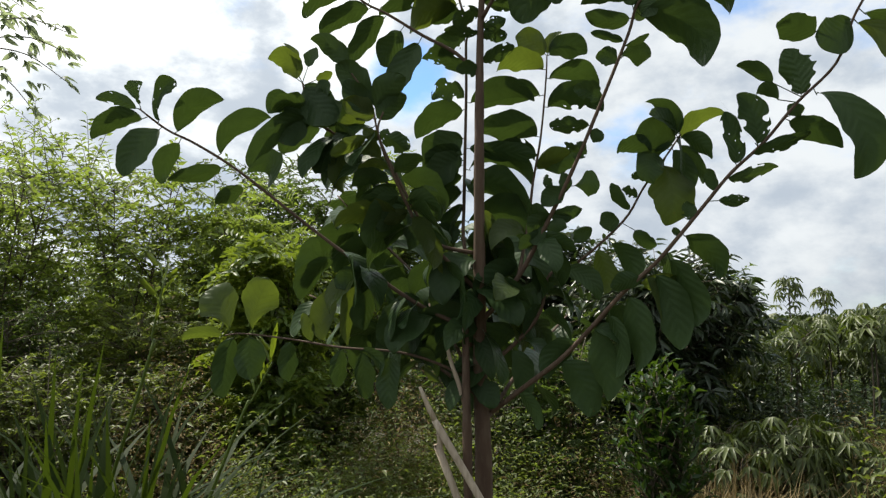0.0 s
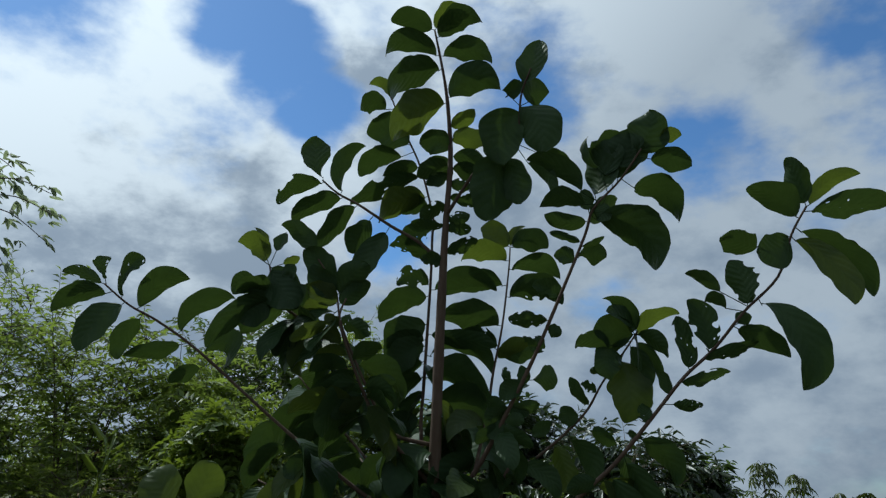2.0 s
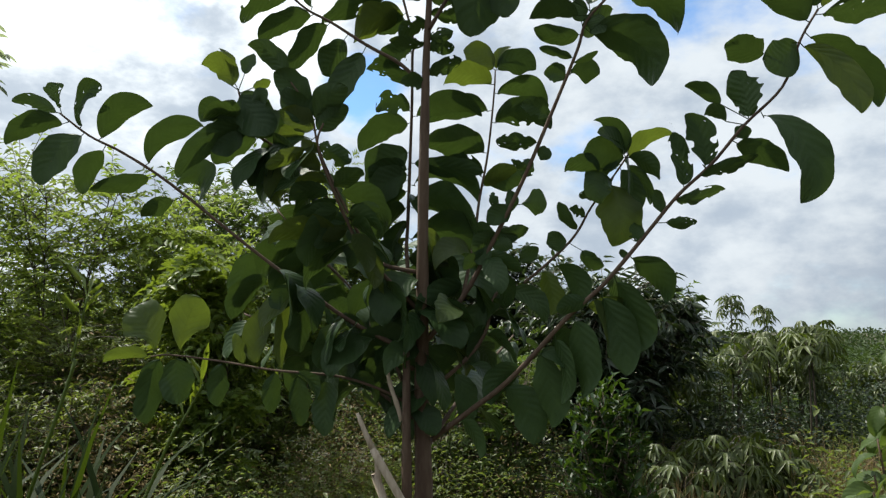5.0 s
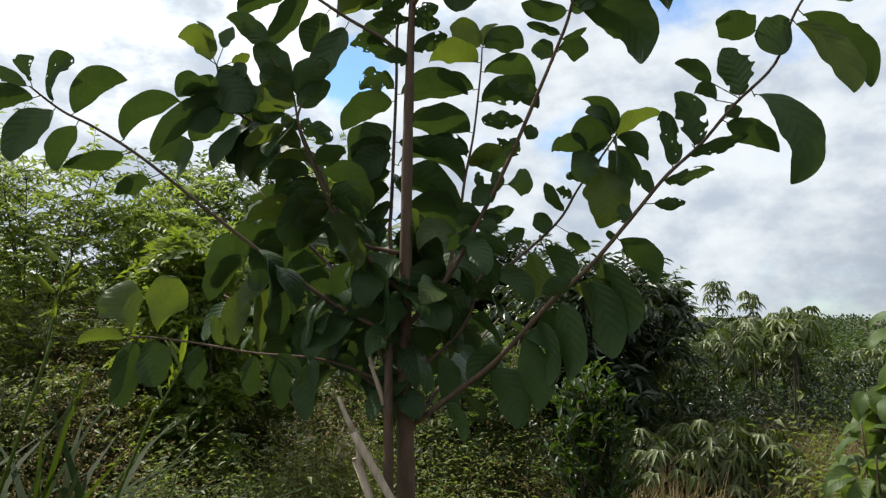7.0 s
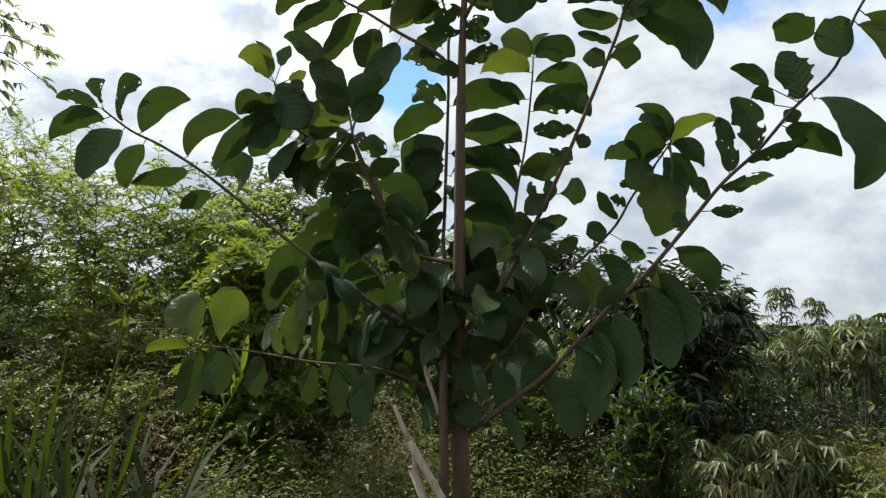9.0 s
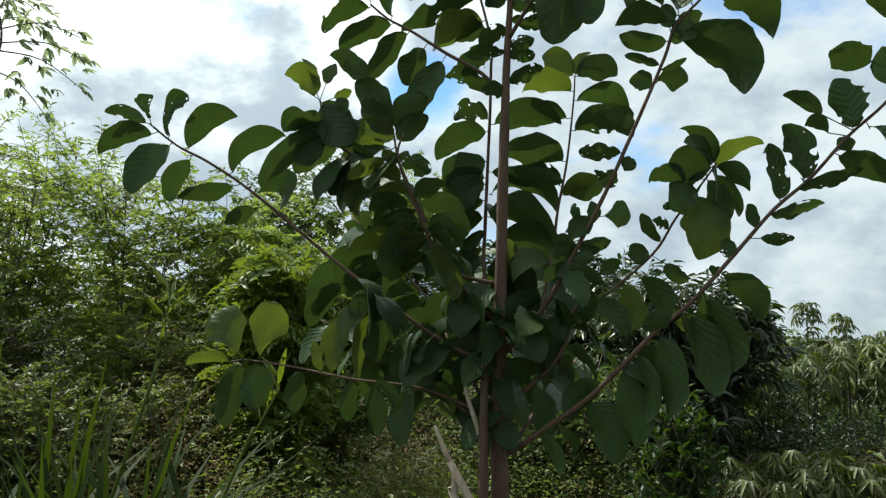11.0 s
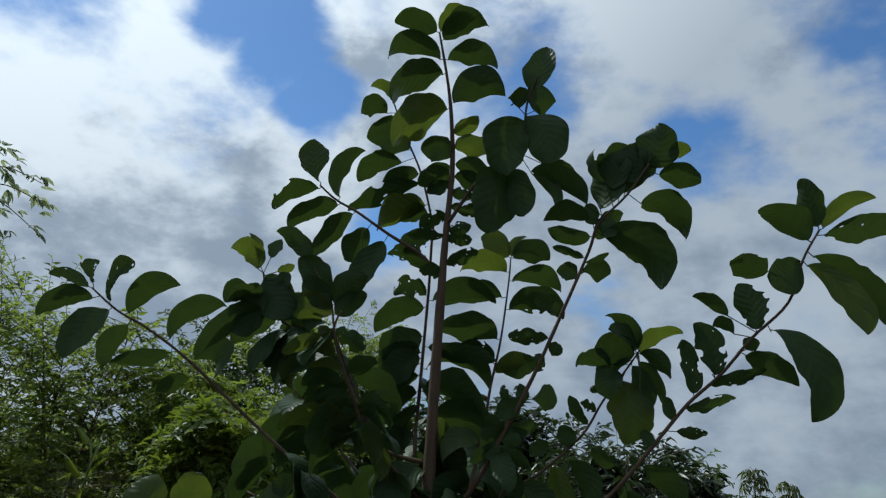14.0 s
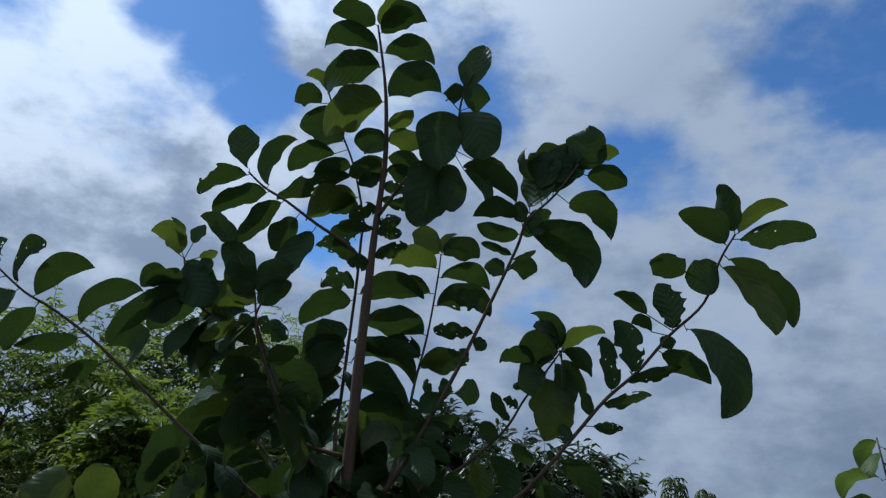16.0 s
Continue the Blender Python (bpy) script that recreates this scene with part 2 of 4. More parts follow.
def tube(bm, points, r0, r1, sides=8, steps=4, knots=0.0, seed=0, taper=0.85):
    """A tapered, slightly knotty round stem along the points."""
    rng = random.Random(seed)
    count = (len(points) - 1) * steps + 1
    rings = []
    for k in range(count):
        s = k / (count - 1)
        p = along(points, s)
        ahead = (along(points, min(s + 0.01, 1)) - along(points, max(s - 0.01, 0))).normalized()
        side = ahead.cross(Vector((0.3, 1, 0.1))).normalized()
        up = side.cross(ahead)
        r = (r0 + (r1 - r0) * s ** taper) * (1 + knots * rng.uniform(-1, 1))
        rings.append([bm.verts.new(p + (side * math.cos(a) + up * math.sin(a)) * r) for a in (math.tau * j / sides for j in range(sides))])
    for low, high in zip(rings, rings[1:]):
        for j in range(sides):
            bm.faces.new((low[j], low[(j + 1) % sides], high[(j + 1) % sides], high[j]))
    bm.faces.new(rings[0][::-1])
    bm.faces.new(rings[-1])


def sheet(name, verts, faces, mat, parent=None, label=""):
    """A mesh from computed arrays of corners and quads."""
    me = bpy.data.meshes.new(name)
    me.vertices.add(len(verts))
    me.vertices.foreach_set("co", np.asarray(verts, dtype=np.float32).ravel())
    sides = faces.shape[1]
    me.loops.add(faces.size)
    me.loops.foreach_set("vertex_index", faces.ravel().astype(np.int32))
    me.polygons.add(len(faces))
    me.polygons.foreach_set("loop_start", np.arange(0, faces.size, sides, dtype=np.int32))
    me.update(calc_edges=True)
    me.validate()
    return link_mesh(name, me, mat, parent, label)


def unit(v):
    return v / np.maximum(np.linalg.norm(v, axis=-1, keepdims=True), 1e-9)


def foliage(name, base, way, normal, length, width, mat, parent=None, label="", droop=0.18, fold=0.12, plain=False):
    """Many small leaves in one mesh: each a folded, drooping blade of four faces, or of two where it is tiny."""
    way = unit(way)
    side = unit(np.cross(way, normal))
    up = np.cross(side, way)
    # along, across, lift
    shape = [(0.0, 0.0, 0.0), (0.33, 0.45, fold), (0.36, 0.0, 0.0), (0.33, -0.45, fold), (0.7, 0.38, fold * 0.6 - droop * 0.35), (0.72, 0.0, -droop * 0.4),
             (0.7, -0.38, fold * 0.6 - droop * 0.35), (1.0, 0.0, -droop)]
    length, width = np.asarray(length)[:, None], np.asarray(width)[:, None]
    if plain:
        shape = [(0.0, 0.0, 0.0), (0.42, 0.5, fold), (1.0, 0.0, -droop), (0.42, -0.5, fold), (0.5, 0.0, -droop * 0.2)]
    corners = np.stack([base + way * length * a + side * width * c + up * length * h for a, c, h in shape], 1)
    quads = np.array([(0, 1, 2, 3), (2, 1, 4, 5), (3, 2, 5, 6), (5, 4, 7, 6)])
    if plain:
        quads = np.array([(0, 1, 2, 4), (0, 4, 2, 3)])
    faces = (np.arange(len(base))[:, None, None] * len(shape) + quads[None]).reshape(-1, 4)
    return sheet(name, corners.reshape(-1, 3), faces, mat, parent, label)


# ---- ground: one gently uneven sheet out to the horizon ----
def ground_height(x, y):
    return 0.05 * noise.noise((x * 0.5, y * 0.5, 0.0)) + 0.025 * noise.noise((x * 1.7, y * 1.7, 4.0))


def make_ground():
    rings = [0.0, 0.6, 1.2, 1.8, 2.4, 3, 3.6, 4.2, 5, 6, 7, 8, 10, 12, 15, 20, 30, 50, 90, 180, 400, 900, 2500]
    turns = 72
    verts = [(0.0, 2.0, ground_height(0, 2))]
    for r in rings[1:]:
        for k in range(turns):
            a = math.tau * k / turns
            x, y = r * math.cos(a), 2.0 + r * math.sin(a)
            verts.append((x, y, ground_height(x, y) if r < 40 else 0.0))
    bm = bmesh.new()
    vs = [bm.verts.new(v) for v in verts]
    for k in range(turns):
        bm.faces.new((vs[0], vs[1 + k], vs[1 + (k + 1) % turns]))
    for i in range(len(rings) - 2):
        a, b = 1 + i * turns, 1 + (i + 1) * turns
        for k in range(turns):
            m = (k + 1) % turns
            bm.faces.new((vs[a + k], vs[b + k], vs[b + m], vs[a + m]))
    ob = part("ground", bm, EARTH, None)
    tagged(ob, "uneven brown earth with weeds and dry litter", "ground", kind="structure")


make_ground()


# ---- the young fruit tree ----
def outline(kind, v):
    """Half the width of a leaf at v from its foot (0) to its tip (1): 0 oval, 1 egg-shaped and pointed, 2 long with a full end, 3 oval, 4 narrow foot and blunt end, 5 widening to a torn end."""
    v = np.clip(v, 0.0, 1.0)
    if kind == 1:
        return np.sin(np.pi * v ** 0.84) ** 0.62 * (1.03 - 0.1 * v)
    if kind == 2:
        return np.sin(np.pi * v ** 1.2) ** 0.52 * 1.12
    if kind == 4:
        return np.sin(np.pi * v ** 1.5) ** 0.55 * (0.35 + 0.65 * np.minimum(v / 0.5, 1.0))
    if kind == 5:
        return (0.12 + 0.9 * v ** 1.2) * np.minimum(1.0, (1.0 - v) * 9.0) ** 0.5
    return np.sin(np.pi * v ** 0.97) ** 0.55


def put_leaf(wood, base, heading, rise, length, width, roll, arch, kind=0, stalk=0.07, mat=None, fine=False):
    """Hang one leaf on a stem: where it points (degrees), how long and wide it is, how far the blade is turned about its midrib, how much it arches, its shape, how much of it is stalk."""
    rng = np.random.default_rng(int(abs(heading) * 131 + abs(rise) * 17 + length * 9000 + base[2] * 777 + roll * 3 + 500))
    h, e = radians(heading), radians(rise)
    d = np.array((math.cos(h) * math.cos(e), math.sin(h) * math.cos(e), math.sin(e)))
    level = np.array((math.sin(h), -math.cos(h), 0.0))
    up = np.cross(level, d)
    eaten = kind in (3, 5)
    rows, cols = (40, 22) if eaten else (24, 12) if fine else (16, 8)
    v = (1 - np.cos(np.pi * np.arange(rows + 1) / rows)) / 2
    t = stalk + (1 - stalk) * v
    peak = rng.uniform(-0.05, 0.08)
    hump = (4 * v * (1 - v)) ** 0.66 * (1 + 2 * peak * (v - 0.5))
    rib = d * (length * t)[:, None] + up * (length * arch * hump)[:, None]
    ahead = d * length + up * (length * arch * 3.0 * (1 - 2 * v))[:, None]
    ahead /= np.linalg.norm(ahead, axis=1)[:, None]
    turn = np.radians(roll + rng.uniform(-14, 14) * (v - 0.5) * 2)
    across = level * np.cos(turn)[:, None] + up * np.sin(turn)[:, None]
    across -= ahead * (across * ahead).sum(1)[:, None]
    across /= np.linalg.norm(across, axis=1)[:, None]
    face = np.cross(across, ahead)
    rib = rib + (up * rng.uniform(-0.10, 0.03) + level * rng.uniform(-0.06, 0.06)) * (length * np.maximum(v - 0.72, 0.0) ** 2 * 8.0)[:, None]
    half = outline(kind, v) * width * 0.5 * 1.03
    c = np.linspace(-1, 1, cols + 1)
    p, q, r = rng.uniform(0, 6.28, 3)
    edge = 1 + 0.10 * np.sin(6.5 * v[:, None] + 2 * np.sign(c) + p) * np.abs(c) + 0.06 * np.sin(17 * v[:, None] + 3 * np.sign(c) + q) * np.abs(c) ** 2 + 0.02 * np.sin(41 * v[:, None] + 5 * np.sign(c) + r) * np.abs(c) ** 3
    fold = rng.uniform(0.10, 0.26)
    x = half[:, None] * c * edge
    z = half[:, None] * (fold * np.abs(c) ** 1.4) + width * (0.05 * np.sin(9 * v[:, None] + 1.6 * c + r) * np.abs(c) ** 1.5 + 0.004 * np.sin(44 * (v[:, None] - 0.25 * np.abs(c))) * np.minimum(1.0, 3 * np.abs(c)))
    if fine or eaten:
        inner = (np.abs(c) < 0.99) & (np.abs(c) > 0.1)
        x += rng.normal(0, width * (0.014 if eaten else 0.006), x.shape) * inner
    grid = rib[:, None] + across[:, None] * x[..., None] + face[:, None] * z[..., None]
    keep = np.ones((rows, cols), bool)
    cv, cc = (v[:-1] + v[1:]) / 2, (c[:-1] + c[1:]) / 2
    if eaten:
        bites = [(rng.uniform(0.12, 1.0), rng.choice((-1, 1)) * rng.uniform(0.7, 1.15), rng.uniform(0.03, 0.085)) for _ in range(7)]
        bites += [(rng.uniform(0.15, 0.95), rng.uniform(-0.8, 0.8), rng.uniform(0.012, 0.03)) for _ in range(5)]
    else:
        bites = [(rng.uniform(0.2, 1.0), rng.choice((-1, 1)) * rng.uniform(0.9, 1.2), rng.uniform(0.03, 0.07)) for _ in range(rng.integers(-1, 3) if fine else 0)]
    for bv, bc, br in bites:
        keep &= (cv[:, None] - bv) ** 2 + (0.3 * (cc - bc)) ** 2 > (br * rng.uniform(0.8, 1.2, (rows, cols))) ** 2
    keep[:, cols // 2 - 1:cols // 2 + 1] = True
    i, j = np.nonzero(keep)
    w = cols + 1
    faces = np.stack([i * w + j, i * w + j + 1, (i + 1) * w + j + 1, (i + 1) * w + j], 1)
    used = np.unique(faces)
    place = np.zeros((rows + 1) * w, int)
    place[used] = np.arange(len(used))
    faces = place[faces]
    blade = grid.reshape(-1, 3)[used]
    if bites:  # round off the torn edges
        pairs = np.sort(np.concatenate([faces[:, (k, (k + 1) % 4)] for k in range(4)]), axis=1)
        rims, seen = np.unique(pairs, axis=0, return_counts=True)
        rims = rims[seen == 1]
        for _ in range(2):
            total, many = np.zeros_like(blade), np.zeros(len(blade))
            for one, other in ((0, 1), (1, 0)):
                np.add.at(total, rims[:, one], blade[rims[:, other]])
                np.add.at(many, rims[:, one], 1)
            rim = many == 2
            blade[rim] = 0.4 * blade[rim] + 0.6 * total[rim] / 2
    # the stalk: a three-sided stem from the wood into the blade
    st = np.linspace(0.0, stalk + 0.02, 6)
    line = d * (length * st)[:, None]
    k = len(used)
    ring = np.concatenate([line + 0.0013 * (math.cos(o) * level + math.sin(o) * up) for o in (0.5, 2.6, 4.7)])
    tube_faces = np.array([(k + o * 6 + n, k + o * 6 + n + 1, k + (o + 1) % 3 * 6 + n + 1, k + (o + 1) % 3 * 6 + n) for o in range(3) for n in range(5)])
    spots = np.concatenate([blade, ring])
    flat = np.concatenate([np.stack([np.tile(c, rows + 1) * 0.5, np.repeat(v, w)], 1)[used], np.zeros((18, 2))])
    faces = np.concatenate([faces, tube_faces])
    me = bpy.data.meshes.new("leaf")
    me.from_pydata(spots.tolist(), [], faces.tolist())
    layer = me.uv_layers.new(name="blade")
    layer.data.foreach_set("uv", flat[faces.ravel()].ravel())
    me.materials.append(mat or (YOUNG_AND_SUNLIT_LEAF if kind >= 10 else TREE_LEAF))
    me.polygons.foreach_set("use_smooth", [True] * len(me.polygons))
    ob = new("leaf", me)
    ob.parent = wood
    ob.location = base
    return ob


def limb(owner, points, r0, r1, name="branch"):
    bm = bmesh.new()
    tube(bm, points, r0, r1, 10 if name == "trunk" else 8, 5, 0.05, len(points), 0.45 if name == "trunk" else 0.85)
    return part(name, bm, BARK, owner)


def sprout(wood, points, leaves):
    for s, heading, rise, length, width, roll, arch, kind, stalk in leaves:
        put_leaf(wood, along(points, s), heading, rise, length, width, roll, arch, kind % 10, stalk, YOUNG_AND_SUNLIT_LEAF if kind >= 10 else TREE_LEAF, True)


def fill(wood, points, low, high, count, seed, size=0.15):
    """The crowded inner leaves, drooping in turn along a stretch of a stem."""
    rng = random.Random(seed)
    for k in range(count):
        s = low + (high - low) * (k + rng.random()) / count
        length = size * rng.uniform(0.7, 1.15)
        put_leaf(wood, along(points, s), rng.choice((0, 180)) + rng.uniform(-70, 70), rng.uniform(-78, -18), length, length * rng.uniform(0.4, 0.52),
                 rng.choice((-1, 1)) * rng.uniform(15, 75), rng.uniform(0.08, 0.24), rng.choice((0, 0, 1, 2)), 0.08, YOUNG_AND_SUNLIT_LEAF if rng.random() < 0.12 else TREE_LEAF)


def fan(wood, points, low, high, count, seed, size=0.17):
    """Arched leaves set in two ranks along a stretch of a stem."""
    rng = random.Random(seed)
    for k in range(count):
        s = low + (high - low) * (k + 0.5 + rng.uniform(-0.25, 0.25)) / count
        side = 1 if k % 2 else -1
        length = size * rng.uniform(0.8, 1.12)
        put_leaf(wood, along(points, s), (0 if side > 0 else 180) + rng.uniform(-35, 35), rng.uniform(-35, -10), length, length * rng.uniform(0.46, 0.54),
                 side * rng.uniform(35, 65), rng.uniform(0.16, 0.26), rng.choice((0, 1)))


def spray(wood, points, low, high, count, seed, size=0.16):
    """Leaves set all round along a stem that leads away."""
    rng = random.Random(seed)
    for k in range(count):
        s = low + (high - low) * (k + rng.random()) / count
        length = size * rng.uniform(0.8, 1.15)
        put_leaf(wood, along(points, s), k * 137.5 + rng.uniform(-25, 25), rng.uniform(-70, -5), length, length * rng.uniform(0.44, 0.54),
                 rng.uniform(-60, 60), rng.uniform(0.08, 0.24), rng.choice((0, 1, 2)))


tree = thing("fruit_tree", 0, 0, 0, "young fruit tree with broad drooping green leaves, some eaten by insects", "tree")
TRUNK = [(0.104, 1.800, -0.020), (0.097, 1.800, 0.550), (0.109, 1.800, 1.082), (0.102, 1.800, 1.320), (0.101, 1.800, 1.507), (0.101, 1.800, 1.866), (0.104, 1.810, 2.095), (0.107, 1.820, 2.245), (0.115, 1.830, 2.455), (0.106, 1.830, 2.599), (0.089, 1.840, 2.736), (0.052, 1.840, 2.916)]
wood = limb(tree, TRUNK, 0.0400, 0.0030, "trunk")
fill(wood, TRUNK, 0.34, 0.44, 9, 2)
fan(wood, TRUNK, 0.34, 0.40, 3, 53)
sprout(wood, TRUNK, [
    (1.00, -163, 0, 0.142, 0.085, -21, 0.12, 0, 0.07), (1.00, -24, 43, 0.111, 0.056, 23, 0.18, 10, 0.07),
    (0.98, -25, 10, 0.153, 0.084, 31, 0.26, 1, 0.07), (0.95, -168, -13, 0.173, 0.079, -35, 0.33, 0, 0.07),
    (0.95, -7, -10, 0.164, 0.079, 34, 0.22, 1, 0.07), (0.93, -163, -39, 0.211, 0.124, -29, 0.13, 0, 0.07),
    (0.87, -3, 9, 0.164, 0.098, 60, 0.36, 0, 0.07), (0.86, -157, -44, 0.241, 0.123, -55, 0.11, 10, 0.07),
    (0.80, -31, 26, 0.092, 0.052, 32, -0.10, 10, 0.07), (0.77, 2, -2, 0.106, 0.065, 65, 0.15, 10, 0.07)])
sprout(wood, TRUNK, [
    (0.74, -2, -20, 0.123, 0.060, 40, 0.08, 0, 0.07), (0.75, 170, 16, 0.097, 0.080, 115, 0.16, 0, 0.07),
    (0.71, -178, -27, 0.076, 0.042, 110, 0.01, 3, 0.07), (0.70, 1, -12, 0.074, 0.041, 65, -0.06, 3, 0.07),
    (0.65, -24, 7, 0.071, 0.038, 65, -0.07, 3, 0.07), (0.64, -159, -1, 0.103, 0.034, -51, -0.02, 3, 0.07),
    (0.59, 5, 30, 0.107, 0.047, 48, -0.02, 3, 0.07), (0.72, -158, -25, 0.113, 0.067, -48, 0.07, 0, 0.07),
    (0.72, 2, -27, 0.101, 0.060, 41, 0.15, 0, 0.07), (0.68, 6, -6, 0.098, 0.050, 33, 0.01, 3, 0.07)])
sprout(wood, TRUNK, [
    (0.67, -171, -29, 0.092, 0.059, -44, -0.01, 3, 0.07), (0.64, 11, 4, 0.075, 0.044, 70, -0.04, 3, 0.07),
    (0.57, -166, 5, 0.065, 0.042, 110, 0.10, 3, 0.07)])
STEM_R1 = [(0.113, 1.810, 2.292), (0.187, 1.770, 2.408), (0.244, 1.740, 2.446), (0.291, 1.700, 2.479), (0.300, 1.680, 2.599), (0.325, 1.660, 2.678)]
wood = limb(tree, STEM_R1, 0.0059, 0.0024)
sprout(wood, STEM_R1, [
    (0.86, -23, 75, 0.150, 0.085, -89, -0.04, 0, 0.07), (0.75, -165, 39, 0.066, 0.056, 130, 0.42, 0, 0.39),
    (0.75, 13, 35, 0.104, 0.089, 75, 0.21, 0, 0.30), (0.76, -26, -71, 0.172, 0.119, 95, 0.18, 0, 0.07),
    (0.74, 167, -73, 0.176, 0.127, 105, 0.15, 0, 0.07), (0.47, -171, -78, 0.224, 0.132, -76, 0.05, 0, 0.12),
    (0.48, -7, -75, 0.171, 0.096, 69, -0.03, 0, 0.18), (0.56, -14, -59, 0.198, 0.044, 48, 0.13, 0, 0.38),
    (0.56, 5, -20, 0.178, 0.058, 21, 0.01, 0, 0.37)])
STEM_R2 = [(0.109, 1.800, 1.487), (0.199, 1.780, 1.596), (0.276, 1.750, 1.744), (0.338, 1.720, 1.876), (0.396, 1.700, 2.016), (0.466, 1.680, 2.191), (0.487, 1.660, 2.262), (0.552, 1.630, 2.334), (0.603, 1.600, 2.413)]
wood = limb(tree, STEM_R2, 0.0070, 0.0024)
fill(wood, STEM_R2, 0.00, 0.24, 7, 11)
sprout(wood, STEM_R2, [
    (0.72, -14, -44, 0.220, 0.114, 38, 0.23, 2, 0.09), (0.88, 11, -30, 0.190, 0.099, 15, 0.20, 1, 0.23),
    (0.96, -6, -11, 0.142, 0.074, 34, 0.06, 0, 0.27), (0.94, -32, 70, 0.150, 0.106, 70, -0.12, 0, 0.22),
    (0.84, -147, 86, 0.165, 0.120, 140, 0.15, 0, 0.18), (1.00, -5, 21, 0.114, 0.046, 40, 0.10, 10, 0.45),
    (0.78, -179, 30, 0.218, 0.060, -39, 0.16, 0, 0.24), (0.77, -175, -6, 0.154, 0.055, -45, 0.13, 0, 0.21),
    (0.68, 173, 9, 0.117, 0.055, -39, -0.11, 0, 0.07), (0.61, 168, 19, 0.089, 0.027, -41, 0.01, 0, 0.07)])
sprout(wood, STEM_R2, [
    (0.82, -180, 74, 0.167, 0.025, -46, -0.16, 0, 0.45), (0.60, -8, 27, 0.069, 0.019, 46, -0.07, 0, 0.07),
    (0.58, 16, 6, 0.088, 0.063, 75, 0.18, 4, 0.07), (0.57, 171, 25, 0.055, 0.046, 105, 0.16, 0, 0.07),
    (0.82, 152, -67, 0.081, 0.048, -87, -0.10, 0, 0.36), (0.32, -14, 5, 0.086, 0.061, 80, 0.01, 4, 0.28),
    (0.26, -14, 8, 0.075, 0.037, 55, -0.10, 0, 0.07), (0.23, -18, -2, 0.055, 0.035, 85, 0.06, 0, 0.07),
    (0.30, -23, 84, 0.060, 0.035, 56, -0.16, 0, 0.07), (0.29, 176, 67, 0.071, 0.029, -47, -0.13, 3, 0.45)])
sprout(wood, STEM_R2, [
    (0.38, -12, 72, 0.052, 0.043, 85, 0.05, 3, 0.07), (0.22, -23, -30, 0.097, 0.042, 60, -0.01, 0, 0.07),
    (0.40, -160, 26, 0.050, 0.022, -39, -0.05, 3, 0.07), (0.26, -175, -41, 0.081, 0.050, -59, 0.06, 0, 0.07),
    (0.82, 164, 80, 0.156, 0.090, -62, 0.12, 0, 0.32), (0.86, -34, 78, 0.157, 0.101, 70, -0.08, 0, 0.29),
    (0.91, 145, 83, 0.115, 0.083, 80, 0.11, 0, 0.36), (0.71, 179, 81, 0.078, 0.043, -89, -0.01, 0, 0.24),
    (0.77, 174, 83, 0.164, 0.095, -48, 0.13, 0, 0.17), (0.67, 15, 44, 0.123, 0.064, 64, 0.02, 0, 0.07)])
sprout(wood, STEM_R2, [
    (0.51, -176, 24, 0.076, 0.051, 110, 0.11, 3, 0.07), (0.46, -170, -2, 0.109, 0.045, -57, -0.01, 3, 0.07),
    (0.45, -7, -37, 0.041, 0.033, 80, -0.02, 0, 0.07), (0.32, 175, -34, 0.073, 0.051, 95, -0.02, 0, 0.07),
    (0.23, -176, -47, 0.057, 0.048, 85, 0.02, 0, 0.07), (0.24, -177, 44, 0.059, 0.039, -56, 0.06, 0, 0.07),
    (0.25, -7, -7, 0.054, 0.035, 80, 0.08, 0, 0.07), (0.22, -168, -32, 0.078, 0.042, -61, -0.02, 0, 0.07)])
STEM_M = [(0.201, 1.800, 1.597), (0.241, 1.900, 1.756), (0.262, 1.960, 1.873), (0.290, 1.990, 2.013), (0.312, 2.020, 2.193), (0.319, 2.040, 2.276)]
wood = limb(tree, STEM_M, 0.0052, 0.0020)
fill(wood, STEM_M, 0.00, 0.22, 5, 17)
sprout(wood, STEM_M, [
    (1.00, 159, 39, 0.123, 0.079, 95, 0.06, 10, 0.07), (1.00, 14, 56, 0.091, 0.036, -61, 0.16, 10, 0.07),
    (1.00, -17, -1, 0.118, 0.078, 70, 0.21, 0, 0.07), (0.86, -163, -8, 0.160, 0.078, -40, 0.20, 10, 0.07),
    (0.81, 14, -6, 0.169, 0.082, 30, 0.21, 0, 0.07), (0.74, 161, -7, 0.199, 0.077, -48, 0.15, 0, 0.07),
    (0.70, -21, -9, 0.172, 0.089, 52, 0.22, 3, 0.07), (0.60, -163, 1, 0.191, 0.093, -48, 0.11, 0, 0.07),
    (0.52, 170, 16, 0.115, 0.051, -46, 0.14, 3, 0.07), (0.50, 4, 11, 0.120, 0.069, 85, -0.09, 0, 0.07)])
sprout(wood, STEM_M, [
    (0.50, -160, 19, 0.123, 0.040, -40, 0.15, 3, 0.07), (0.46, -17, 26, 0.112, 0.052, 51, 0.07, 10, 0.07)])
STEM_L = [(0.078, 1.820, 1.576), (0.063, 1.900, 1.709), (0.066, 1.950, 1.804), (0.070, 1.970, 1.965), (0.074, 1.970, 2.144), (0.073, 1.950, 2.270), (0.074, 1.930, 2.315), (0.028, 1.920, 2.478), (-0.030, 1.920, 2.604), (-0.075, 1.920, 2.717)]
wood = limb(tree, STEM_L, 0.0059, 0.0024)
fill(wood, STEM_L, 0.00, 0.30, 8, 22)
fan(wood, STEM_L, 0.02, 0.12, 2, 73)
